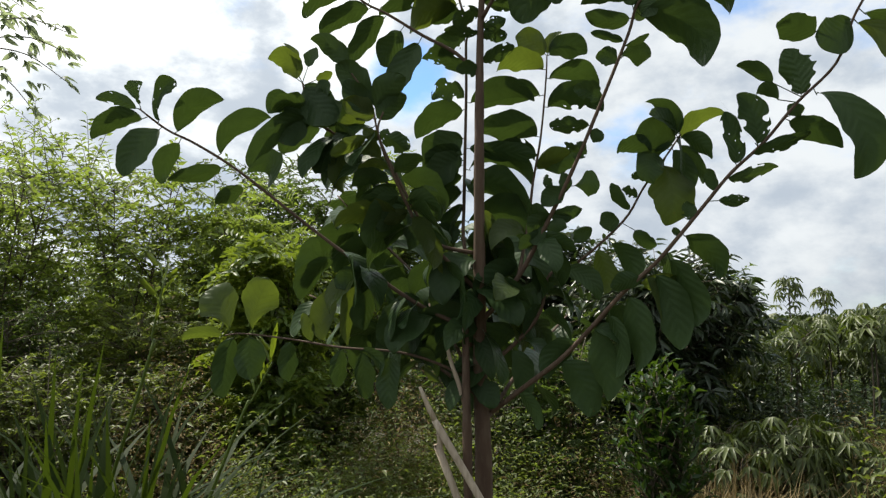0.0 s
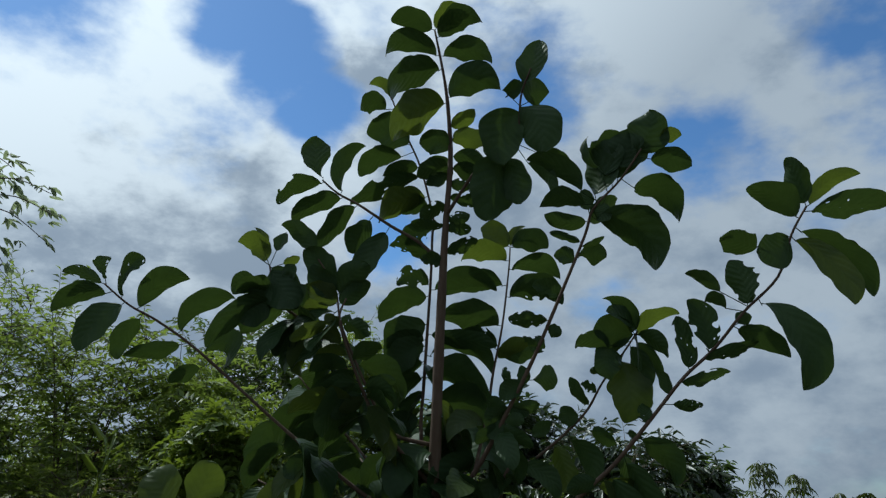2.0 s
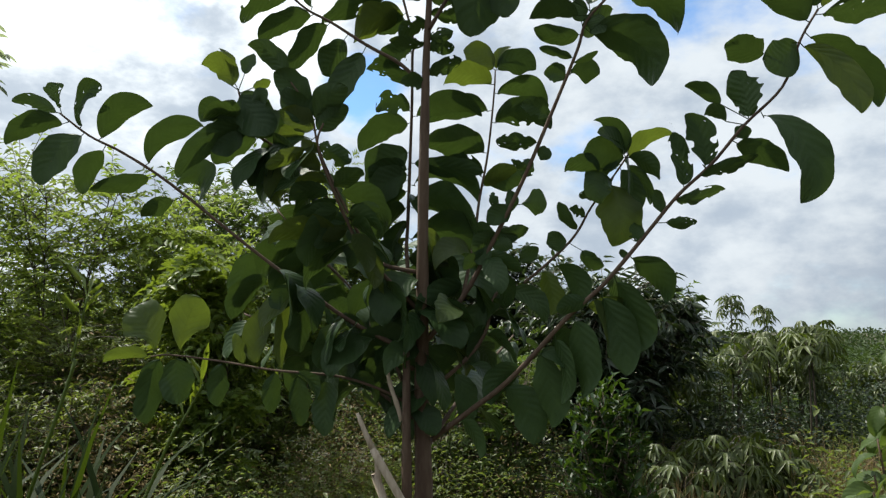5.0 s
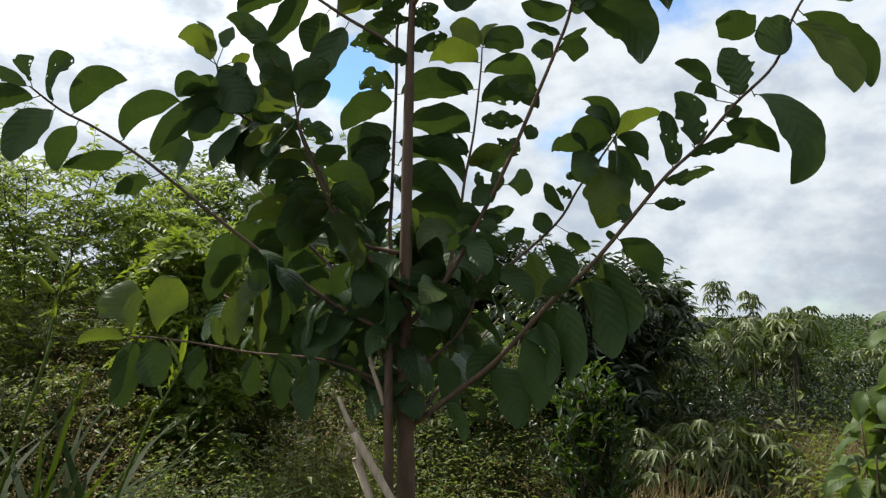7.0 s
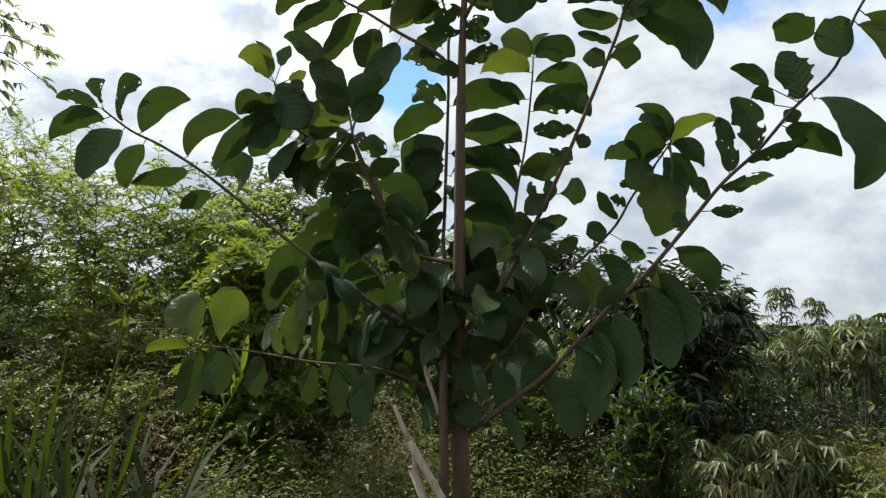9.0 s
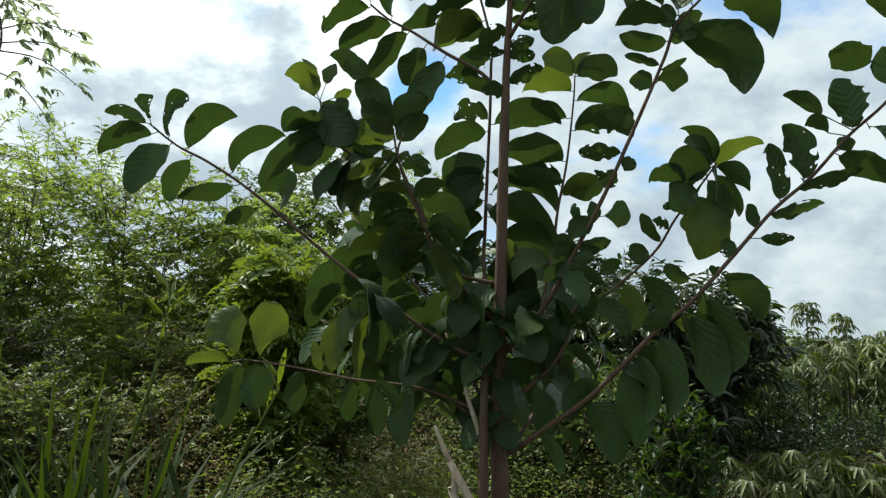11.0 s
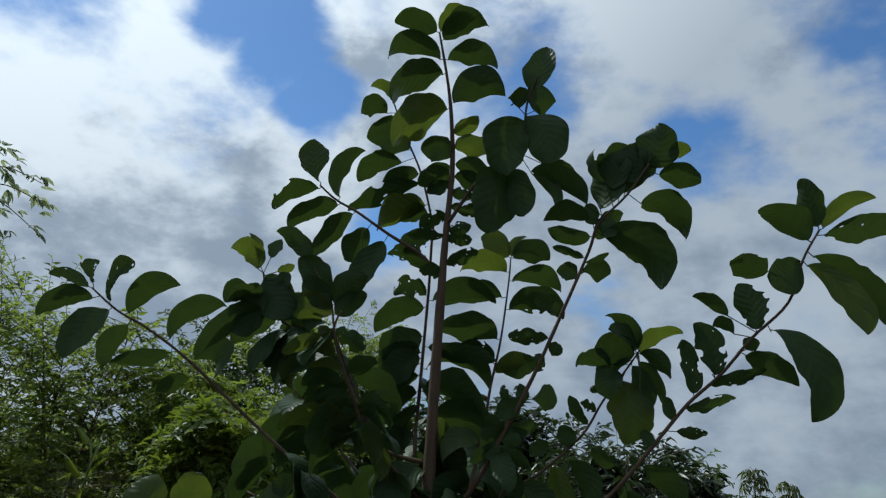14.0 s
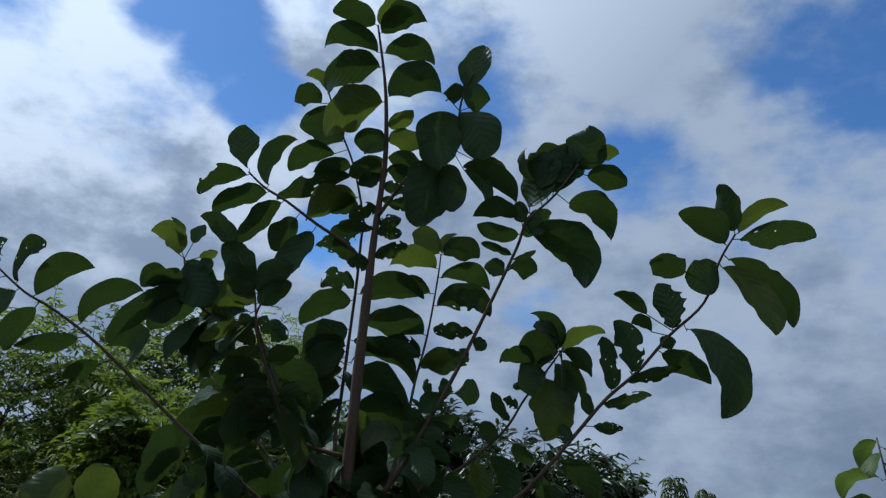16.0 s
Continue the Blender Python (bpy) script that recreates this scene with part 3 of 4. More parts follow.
sprout(wood, STEM_L, [
    (0.42, 0, 4, 0.197, 0.068, 55, 0.18, 0, 0.07),
    (0.34, -26, -11, 0.218, 0.058, 61, -0.00, 0, 0.07),
    (0.33, -167, -21, 0.133, 0.068, -51, 0.11, 0, 0.07),
    (0.29, 171, -28, 0.146, 0.066, -42, 0.05, 0, 0.07)])
sprout(wood, STEM_L, [
    (0.95, -155, -19, 0.122, 0.072, -40, 0.22, 0, 0.29), (0.98, 176, 37, 0.098, 0.046, -38, 0.29, 10, 0.07),
    (0.84, -180, 13, 0.143, 0.103, 115, 0.19, 0, 0.07), (0.82, 169, -21, 0.185, 0.088, -19, 0.12, 0, 0.23),
    (0.76, -168, -29, 0.247, 0.068, -45, 0.03, 3, 0.07), (0.72, -160, -36, 0.188, 0.103, -44, 0.11, 10, 0.07),
    (0.41, 165, -25, 0.168, 0.087, -34, 0.11, 0, 0.07), (0.43, -170, -3, 0.099, 0.063, 105, 0.24, 3, 0.07),
    (0.36, -170, -36, 0.145, 0.099, 95, 0.09, 0, 0.07), (0.48, -169, 16, 0.135, 0.072, -29, 0.16, 3, 0.07)])
sprout(wood, STEM_L, [
    (0.31, 179, -29, 0.131, 0.079, -59, 0.03, 0, 0.15), (0.32, -163, -39, 0.147, 0.087, 90, 0.13, 0, 0.07),
    (0.26, -161, -40, 0.180, 0.105, -53, 0.07, 0, 0.07), (0.30, 1, -11, 0.194, 0.077, 44, 0.31, 0, 0.07),
    (0.26, -25, -27, 0.215, 0.103, 49, 0.25, 0, 0.07), (0.18, 1, -34, 0.213, 0.134, 40, 0.36, 0, 0.07),
    (0.14, -175, -37, 0.125, 0.071, 95, 0.13, 0, 0.07), (0.07, -13, -25, 0.154, 0.086, 50, 0.14, 0, 0.07),
    (0.78, 11, -7, 0.103, 0.067, 65, 0.14, 0, 0.07), (0.70, 169, -2, 0.113, 0.073, -37, 0.07, 0, 0.07)])
sprout(wood, STEM_L, [
    (0.78, -169, -22, 0.123, 0.065, -32, 0.03, 0, 0.07), (0.62, 169, -16, 0.103, 0.063, 110, -0.00, 3, 0.07)])
STEM_UL = [(0.107, 1.820, 2.132), (0.041, 1.820, 2.198), (-0.048, 1.830, 2.251), (-0.141, 1.840, 2.313), (-0.203, 1.840, 2.345), (-0.252, 1.840, 2.385)]
wood = limb(tree, STEM_UL, 0.0059, 0.0024)
sprout(wood, STEM_UL, [
    (0.98, 177, 80, 0.143, 0.091, -72, -0.11, 4, 0.07), (0.96, -178, -31, 0.147, 0.071, -27, 0.17, 3, 0.07),
    (0.78, 14, 71, 0.180, 0.057, 63, 0.20, 0, 0.07), (0.74, 177, -30, 0.161, 0.069, -33, 0.12, 0, 0.07),
    (0.61, 178, -54, 0.172, 0.070, -35, 0.07, 0, 0.07), (0.40, -175, -64, 0.192, 0.075, 71, 0.02, 0, 0.14),
    (0.50, -173, -57, 0.131, 0.084, -49, -0.06, 0, 0.17)])
STEM_LU = [(0.093, 1.810, 1.658), (-0.039, 1.800, 1.697), (-0.144, 1.800, 1.848), (-0.233, 1.800, 1.938), (-0.299, 1.800, 1.986), (-0.334, 1.790, 2.004), (-0.360, 1.780, 2.103)]
wood = limb(tree, STEM_LU, 0.0059, 0.0024)
fill(wood, STEM_LU, 0.10, 0.70, 11, 32)
sprout(wood, STEM_LU, [
    (1.00, -156, 29, 0.103, 0.065, -42, 0.26, 10, 0.17), (1.00, -169, 63, 0.115, 0.027, 62, 0.11, 10, 0.39),
    (1.00, 6, 73, 0.101, 0.039, -67, -0.01, 0, 0.45), (1.00, -11, -49, 0.152, 0.097, 100, -0.03, 0, 0.07),
    (0.94, -165, -29, 0.108, 0.058, 100, 0.12, 0, 0.35), (0.98, -13, 19, 0.086, 0.030, 33, -0.03, 10, 0.45),
    (0.94, -20, -10, 0.069, 0.040, 80, 0.38, 0, 0.45), (0.86, -161, -41, 0.111, 0.076, 95, -0.01, 0, 0.18),
    (0.52, -145, -85, 0.134, 0.060, -84, 0.16, 10, 0.07), (0.58, -152, -61, 0.120, 0.068, 64, 0.02, 0, 0.07)])
sprout(wood, STEM_LU, [
    (0.86, -151, -45, 0.217, 0.064, -62, 0.13, 0, 0.07), (0.81, -168, -13, 0.110, 0.065, 105, 0.12, 0, 0.07),
    (0.70, 177, -29, 0.130, 0.079, -42, 0.09, 0, 0.07), (0.89, -148, -13, 0.103, 0.065, -37, 0.16, 0, 0.07),
    (0.98, -22, -49, 0.142, 0.096, 105, -0.04, 0, 0.07), (0.94, -178, -62, 0.087, 0.067, 110, -0.02, 0, 0.07),
    (0.64, 3, -35, 0.080, 0.041, 80, -0.07, 10, 0.07), (0.58, -167, -63, 0.113, 0.069, -66, 0.03, 0, 0.07),
    (0.70, 5, 51, 0.098, 0.061, 75, -0.04, 0, 0.07), (0.50, 11, -52, 0.098, 0.058, 80, -0.10, 0, 0.07)])
STEM_LT = [(-0.039, 1.760, 1.714), (-0.113, 1.760, 1.856), (-0.157, 1.760, 1.953), (-0.179, 1.760, 2.045), (-0.228, 1.750, 2.117)]
wood = limb(tree, STEM_LT, 0.0044, 0.0020)
fill(wood, STEM_LT, 0.00, 0.60, 8, 34)
sprout(wood, STEM_LT, [
    (1.00, 172, 42, 0.149, 0.056, -62, 0.13, 0, 0.16), (0.76, -172, 44, 0.127, 0.077, 100, 0.09, 0, 0.07),
    (0.69, -24, 42, 0.118, 0.073, 60, 0.08, 0, 0.07), (0.62, -162, 29, 0.094, 0.060, 105, 0.03, 10, 0.07),
    (0.64, 172, -15, 0.095, 0.046, -51, 0.04, 10, 0.26), (0.62, -3, 43, 0.102, 0.062, 70, 0.01, 0, 0.07),
    (0.67, -159, 49, 0.108, 0.064, 110, -0.09, 0, 0.07), (0.54, -18, -30, 0.105, 0.055, 70, -0.03, 3, 0.07)])
STEM_LY = [(0.094, 1.800, 1.561), (-0.037, 1.740, 1.692), (-0.080, 1.720, 1.768), (-0.116, 1.700, 1.845), (-0.154, 1.700, 1.945), (-0.141, 1.700, 2.001)]
wood = limb(tree, STEM_LY, 0.0059, 0.0024)
fill(wood, STEM_LY, 0.00, 0.55, 10, 40)
sprout(wood, STEM_LY, [
    (0.82, -157, -32, 0.139, 0.039, -64, 0.01, 10, 0.25), (0.67, -170, 9, 0.066, 0.040, 105, 0.31, 10, 0.25),
    (0.62, 169, -1, 0.089, 0.032, -51, 0.19, 10, 0.07), (0.57, -179, -10, 0.107, 0.051, -49, 0.16, 0, 0.16),
    (0.48, -165, -13, 0.098, 0.041, -58, 0.03, 0, 0.07), (0.76, -173, 40, 0.050, 0.031, 100, -0.05, 10, 0.07),
    (0.36, -163, -10, 0.194, 0.074, -43, 0.07, 10, 0.19), (0.38, -165, -28, 0.072, 0.040, -62, -0.05, 10, 0.07),
    (0.41, -173, -40, 0.098, 0.059, -62, -0.01, 0, 0.07), (0.60, -24, 26, 0.088, 0.055, 31, 0.01, 0, 0.07)])
sprout(wood, STEM_LY, [
    (0.41, -5, 23, 0.083, 0.049, 55, 0.05, 0, 0.07)])
STEM_LL = [(0.096, 1.800, 1.453), (-0.056, 1.800, 1.526), (-0.193, 1.810, 1.619), (-0.331, 1.820, 1.720), (-0.526, 1.820, 1.873), (-0.641, 1.810, 1.946), (-0.717, 1.800, 1.983), (-0.783, 1.780, 2.033)]
wood = limb(tree, STEM_LL, 0.0063, 0.0024)
fill(wood, STEM_LL, 0.00, 0.42, 13, 44, 0.14)
sprout(wood, STEM_LL, [
    (1.00, 166, 15, 0.143, 0.037, -65, 0.08, 3, 0.07), (0.98, -152, 72, 0.082, 0.052, 95, -0.04, 5, 0.23),
    (0.94, -179, -21, 0.158, 0.057, -49, 0.15, 0, 0.12), (0.90, 6, 69, 0.123, 0.059, -86, 0.21, 5, 0.07),
    (0.82, -23, 24, 0.173, 0.071, 29, 0.22, 0, 0.07), (0.64, -13, 30, 0.182, 0.065, 43, 0.25, 0, 0.07),
    (0.88, -154, -55, 0.166, 0.082, 70, 0.07, 0, 0.07), (0.78, 169, -63, 0.134, 0.063, -26, 0.07, 0, 0.13),
    (0.49, 162, 43, 0.143, 0.072, -75, 0.42, 0, 0.45), (0.60, 173, -13, 0.176, 0.056, -38, -0.02, 0, 0.15)])
sprout(wood, STEM_LL, [
    (0.54, -162, -28, 0.115, 0.052, -48, 0.00, 0, 0.29), (0.36, 165, -45, 0.172, 0.070, -31, 0.06, 0, 0.19),
    (0.30, -156, -43, 0.088, 0.056, 80, -0.00, 0, 0.20), (0.26, -168, -77, 0.144, 0.077, -62, 0.04, 0, 0.20),
    (0.19, -167, -70, 0.141, 0.054, -73, 0.04, 0, 0.21), (0.14, 159, -75, 0.138, 0.070, 88, 0.02, 0, 0.17),
    (0.31, -169, -81, 0.214, 0.045, -62, 0.00, 10, 0.14)])
STEM_BL = [(0.088, 1.800, 1.330), (0.001, 1.790, 1.374), (-0.106, 1.800, 1.405), (-0.260, 1.850, 1.415), (-0.406, 1.900, 1.435), (-0.542, 1.950, 1.448), (-0.600, 1.970, 1.443)]
wood = limb(tree, STEM_BL, 0.0043, 0.0018)
fill(wood, STEM_BL, 0.05, 0.50, 4, 49, 0.12)
sprout(wood, STEM_BL, [
    (0.94, 165, 57, 0.147, 0.109, 60, 0.13, 14, 0.07), (0.80, 3, 73, 0.159, 0.100, 75, 0.07, 14, 0.07),
    (1.00, 166, -5, 0.141, 0.043, -50, 0.10, 10, 0.07), (0.90, -176, -82, 0.178, 0.078, -59, 0.06, 0, 0.07),
    (0.81, -13, -83, 0.124, 0.084, 120, -0.03, 0, 0.07), (0.56, 21, 80, 0.150, 0.066, -61, 0.08, 10, 0.07),
    (0.59, -152, 74, 0.083, 0.040, -42, -0.05, 10, 0.07), (0.50, 157, -85, 0.105, 0.050, -33, -0.00, 0, 0.07),
    (0.44, 6, -82, 0.130, 0.054, -76, -0.02, 0, 0.07), (0.36, -128, -87, 0.146, 0.066, 13, -0.02, 0, 0.11)])
sprout(wood, STEM_BL, [
    (0.66, -170, -85, 0.113, 0.056, -63, 0.02, 0, 0.07), (0.25, -2, -49, 0.076, 0.018, 75, -0.16, 10, 0.25)])
STEM_BR = [(0.111, 1.800, 1.362), (0.202, 1.800, 1.438), (0.259, 1.820, 1.509), (0.289, 1.840, 1.607), (0.364, 1.860, 1.638), (0.489, 1.860, 1.749), (0.547, 1.860, 1.841), (0.610, 1.840, 1.932), (0.641, 1.830, 1.980)]
wood = limb(tree, STEM_BR, 0.0058, 0.0022)
fill(wood, STEM_BR, 0.00, 0.45, 14, 54, 0.14)
sprout(wood, STEM_BR, [
    (0.96, -162, 44, 0.132, 0.060, -26, 0.23, 1, 0.07), (0.95, -14, 29, 0.136, 0.055, 40, 0.14, 10, 0.07),
    (0.96, -162, 0, 0.131, 0.089, 110, 0.04, 0, 0.07), (0.89, -162, -5, 0.170, 0.053, -53, 0.09, 0, 0.35),
    (0.87, -153, -58, 0.107, 0.078, 55, 0.33, 0, 0.26), (0.84, -62, -86, 0.175, 0.108, 130, 0.13, 10, 0.07),
    (0.94, -12, -59, 0.135, 0.041, 42, 0.06, 0, 0.13), (0.66, -161, 55, 0.093, 0.039, -24, -0.11, 0, 0.07),
    (0.71, -162, 25, 0.052, 0.028, 115, 0.10, 3, 0.07), (0.78, -165, 11, 0.056, 0.033, -42, -0.02, 3, 0.07)])
sprout(wood, STEM_BR, [
    (0.54, 177, 51, 0.068, 0.058, 100, 0.12, 0, 0.45), (0.59, 178, 62, 0.059, 0.050, 105, 0.16, 0, 0.07),
    (0.62, -16, -32, 0.109, 0.050, 50, -0.12, 0, 0.37), (0.58, -15, -70, 0.150, 0.062, 70, 0.22, 0, 0.15),
    (0.55, -24, -78, 0.125, 0.060, 80, 0.09, 10, 0.07), (0.51, -155, -15, 0.029, 0.024, 85, -0.42, 10, 0.45),
    (0.48, 178, 7, 0.058, 0.049, 95, -0.19, 0, 0.45),
    (0.99, -150, 20, 0.120, 0.062, 70, 0.10, 0, 0.07), (0.97, -40, -40, 0.110, 0.058, 60, 0.12, 1, 0.07),
    (0.95, -100, -65, 0.115, 0.064, 85, 0.10, 0, 0.07), (0.92, 170, -28, 0.105, 0.052, -60, 0.14, 0, 0.07),
    (0.90, -30, -75, 0.135, 0.060, 75, 0.08, 0, 0.07)])
STEM_BIG = [(0.130, 1.800, 1.256), (0.212, 1.750, 1.326), (0.283, 1.700, 1.388), (0.341, 1.660, 1.453), (0.418, 1.610, 1.548), (0.486, 1.580, 1.614), (0.536, 1.560, 1.675), (0.586, 1.540, 1.740), (0.641, 1.520, 1.810), (0.703, 1.490, 1.872), (0.763, 1.460, 1.950), (0.834, 1.430, 2.026), (0.871, 1.420, 2.123), (0.914, 1.420, 2.193)]
wood = limb(tree, STEM_BIG, 0.0068, 0.0024)
fill(wood, STEM_BIG, 0.20, 0.42, 5, 60, 0.13)
sprout(wood, STEM_BIG, [
    (0.80, -33, -70, 0.216, 0.076, -59, 0.22, 2, 0.07), (0.74, 1, -26, 0.140, 0.054, 51, 0.05, 1, 0.10),
    (0.92, -28, -57, 0.197, 0.054, 89, 0.13, 12, 0.07), (0.94, 15, -33, 0.248, 0.065, 14, 0.15, 2, 0.07),
    (0.96, -169, 22, 0.141, 0.077, -25, 0.15, 1, 0.07), (1.00, -157, 71, 0.122, 0.063, -8, -0.02, 0, 0.07),
    (1.00, -17, 31, 0.142, 0.042, 56, 0.16, 10, 0.07), (0.98, 4, 9, 0.227, 0.078, 37, 0.04, 3, 0.10),
    (0.88, -163, 11, 0.173, 0.064, -33, -0.05, 0, 0.45), (0.92, -168, -24, 0.110, 0.080, 90, -0.15, 0, 0.07)])
sprout(wood, STEM_BIG, [
    (0.78, 146, 77, 0.116, 0.071, -78, 0.06, 3, 0.07), (0.78, 171, 31, 0.152, 0.037, -40, 0.06, 0, 0.45),
    (0.77, -167, 3, 0.103, 0.030, -49, 0.20, 0, 0.45), (0.68, 167, 57, 0.144, 0.000, -51, -0.02, 0, 0.07),
    (0.68, 164, 75, 0.128, 0.064, 83, 0.09, 3, 0.07), (0.63, 166, 80, 0.128, 0.053, 68, 0.05, 3, 0.07),
    (0.66, -34, 18, 0.126, 0.035, 47, -0.03, 3, 0.07), (0.60, 12, 18, 0.141, 0.034, 66, -0.05, 3, 0.07),
    (0.55, -37, -3, 0.088, 0.030, 54, -0.03, 3, 0.27), (0.57, -153, 69, 0.056, 0.029, -63, 0.07, 0, 0.07)])
sprout(wood, STEM_BIG, [
    (0.50, 174, 81, 0.046, 0.032, 105, -0.02, 3, 0.07), (0.74, 5, 24, 0.053, 0.033, 90, 0.12, 0, 0.29),
    (0.47, 6, -48, 0.134, 0.063, 29, 0.14, 2, 0.07), (0.38, -17, -74, 0.196, 0.080, 72, 0.06, 0, 0.12),
    (0.32, -7, -84, 0.192, 0.074, 60, 0.07, 1, 0.12), (0.25, 3, -79, 0.178, 0.070, 66, 0.06, 0, 0.07),
    (0.16, -11, -62, 0.150, 0.082, 78, 0.12, 0, 0.07), (0.06, -34, -56, 0.105, 0.052, 70, 0.10, 1, 0.07),
    (0.36, 7, -73, 0.142, 0.046, -88, 0.16, 10, 0.07), (0.46, -164, 57, 0.024, 0.017, 125, 0.03, 0, 0.07)])
sprout(wood, STEM_BIG, [
    (0.35, -166, -21, 0.080, 0.044, -80, 0.04, 0, 0.07), (0.42, 4, -72, 0.180, 0.070, 40, 0.10, 2, 0.12),
    (0.28, -28, -82, 0.160, 0.062, 50, 0.08, 1, 0.12)])
BACK_WEST = [(0.100, 1.800, 1.280), (0.030, 2.020, 1.440), (-0.060, 2.260, 1.560), (-0.130, 2.420, 1.640)]
wood = limb(tree, BACK_WEST, 0.0070, 0.0026)
spray(wood, BACK_WEST, 0.20, 1.00, 22, 64)
BACK_EAST = [(0.104, 1.800, 1.220), (0.240, 2.040, 1.360), (0.360, 2.260, 1.450), (0.430, 2.400, 1.500)]
wood = limb(tree, BACK_EAST, 0.0070, 0.0026)
spray(wood, BACK_EAST, 0.25, 1.00, 9, 67)
BACK_MIDDLE = [(0.102, 1.800, 1.420), (0.110, 2.040, 1.600), (0.140, 2.240, 1.720), (0.160, 2.360, 1.800)]
wood = limb(tree, BACK_MIDDLE, 0.0070, 0.0026)
spray(wood, BACK_MIDDLE, 0.20, 1.00, 18, 70)
BACK_LEFT = [(0.080, 1.820, 1.420), (-0.080, 2.000, 1.620), (-0.220, 2.140, 1.760), (-0.330, 2.220, 1.880)]
wood = limb(tree, BACK_LEFT, 0.0060, 0.0024)
spray(wood, BACK_LEFT, 0.20, 1.00, 20, 73)
BACK_LOW = [(0.090, 1.810, 1.300), (-0.100, 1.960, 1.420), (-0.260, 2.080, 1.500), (-0.400, 2.140, 1.560)]
wood = limb(tree, BACK_LOW, 0.0060, 0.0024)
spray(wood, BACK_LOW, 0.20, 1.00, 14, 76)


# ---- plants round about ----
def ground_at(x, y):
    return ground_height(x, y) - 0.02


def shrub(name, label, category, x, y, height, spread, leaf, mat, twigs=90, per_twig=14, stems=5, low=0.15, seed=1, pairs=False, twig_length=0.45,
          upright=0.35, group="", droop=0.2, bark=TWIG_BARK, narrow=0.42, depth=None):
    """A leafy bush or small tree: bowed stems from the foot, twigs all through the crown, leaves along the twigs."""
    rng = np.random.default_rng(seed)
    owner = thing(name, x, y, ground_at(x, y), label, category, group)
    deep = depth or spread
    tops = []
    for k in range(stems):
        a = math.tau * (k + rng.uniform(-0.3, 0.3)) / stems
        out = spread * rng.uniform(0.25, 0.75) if stems > 1 else 0.05
        top = Vector((math.cos(a) * out, math.sin(a) * out * deep / spread, height * rng.uniform(0.72, 0.93)))
        mid = Vector((top.x * 0.3 + rng.uniform(-0.05, 0.05), top.y * 0.3, top.z * 0.5))
        line = [(top.x * 0.06, top.y * 0.06, -0.03), mid, top]
        bm = bmesh.new()
        tube(bm, line, (0.006 + 0.007 * height) * (0.55 if stems > 4 else 1.0), 0.003, 6, 5, 0.06, k)
        part("stem" if stems > 1 else "trunk", bm, bark, owner)
        tops.append(line)
    starts, ends = [], []
    bm = bmesh.new()
    for k in range(twigs):
        line = tops[k % stems]
        s = low + (1 - low) * rng.random() ** 0.7
        p = along(line, s)
        a = rng.uniform(0, math.tau)
        reach = twig_length * rng.uniform(0.5, 1.2)
        q = p + Vector((math.cos(a) * reach, math.sin(a) * reach, reach * rng.normal(upright, 0.4)))
        # keep the crown inside a rounded, uneven outline
        lump = 1 + 0.22 * noise.noise((math.cos(a) * 1.5 + seed, math.sin(a) * 1.5, q.z * 1.3))
        wide = spread * lump * math.sqrt(max(0.08, 1 - abs((q.z / height - 0.55) / 0.55) ** 2.4))
        flat = math.hypot(q.x, q.y * spread / deep)
        if flat > wide:
            q.x, q.y = q.x * wide / flat, q.y * wide / flat
        q.z = min(q.z, height * (1 + 0.06 * rng.normal()))
        q.z = max(q.z, 0.06)
        mid = (p + q) / 2 + Vector((0, 0, 0.08 * reach))
        tube(bm, [p, mid, q], 0.005, 0.0018, 3, 2)
        starts.append(p)
        ends.append(q)
    tagged(part("brushwood", bm, bark, owner), kind="stuff")
    p, q = np.array(starts), np.array(ends)
    s = np.tile(np.linspace(0.12, 1.0, per_twig), (twigs, 1)) + rng.uniform(-0.03, 0.03, (twigs, per_twig))
    base = (p[:, None] + (q - p)[:, None] * s[..., None] + np.array([0, 0, 1.0]) * (0.1 * s * (1 - s))[..., None]).reshape(-1, 3)
    dirs = np.repeat(unit(q - p), per_twig, 0)
    sign = np.tile(np.where(np.arange(per_twig) % 2 == 0, 1.0, -1.0), twigs)[:, None]
    side = unit(np.cross(dirs, np.array([0, 0, 1.0]) + rng.normal(0, 0.3, dirs.shape)))
    way = dirs * rng.uniform(0.3, 0.9, sign.shape) + side * sign + rng.normal(0, 0.25, dirs.shape) - np.array([0, 0, droop])
    size = leaf * rng.uniform(0.65, 1.2, len(base))
    normal = np.array([0, 0, 1.0]) + rng.normal(0, 0.45, dirs.shape)
    if pairs:  # feathered leaves: leaflets in pairs along a short stalk
        steps = 5
        stalk = unit(way)
        across = unit(np.cross(stalk, normal))
        b, w, nn, sz = [], [], [], []
        for i in range(steps):
            spot = base + stalk * (size * 2.2 * (i + 1) / steps)[:, None] - np.array([0, 0, 1.0]) * (size * 0.5 * ((i + 1) / steps) ** 2)[:, None]
            for one in (1, -1) if i < steps - 1 else (0,):
                b.append(spot)
                w.append(stalk * 0.6 + across * one)
                nn.append(normal)
                sz.append(size)
        base, way, normal, size = np.concatenate(b), np.concatenate(w), np.concatenate(nn), np.concatenate(sz)
        way = way + rng.normal(0, 0.15, way.shape)
    foliage("crown", base, way, normal, size, size * narrow, mat, owner, plain=leaf < 0.1)
    return owner


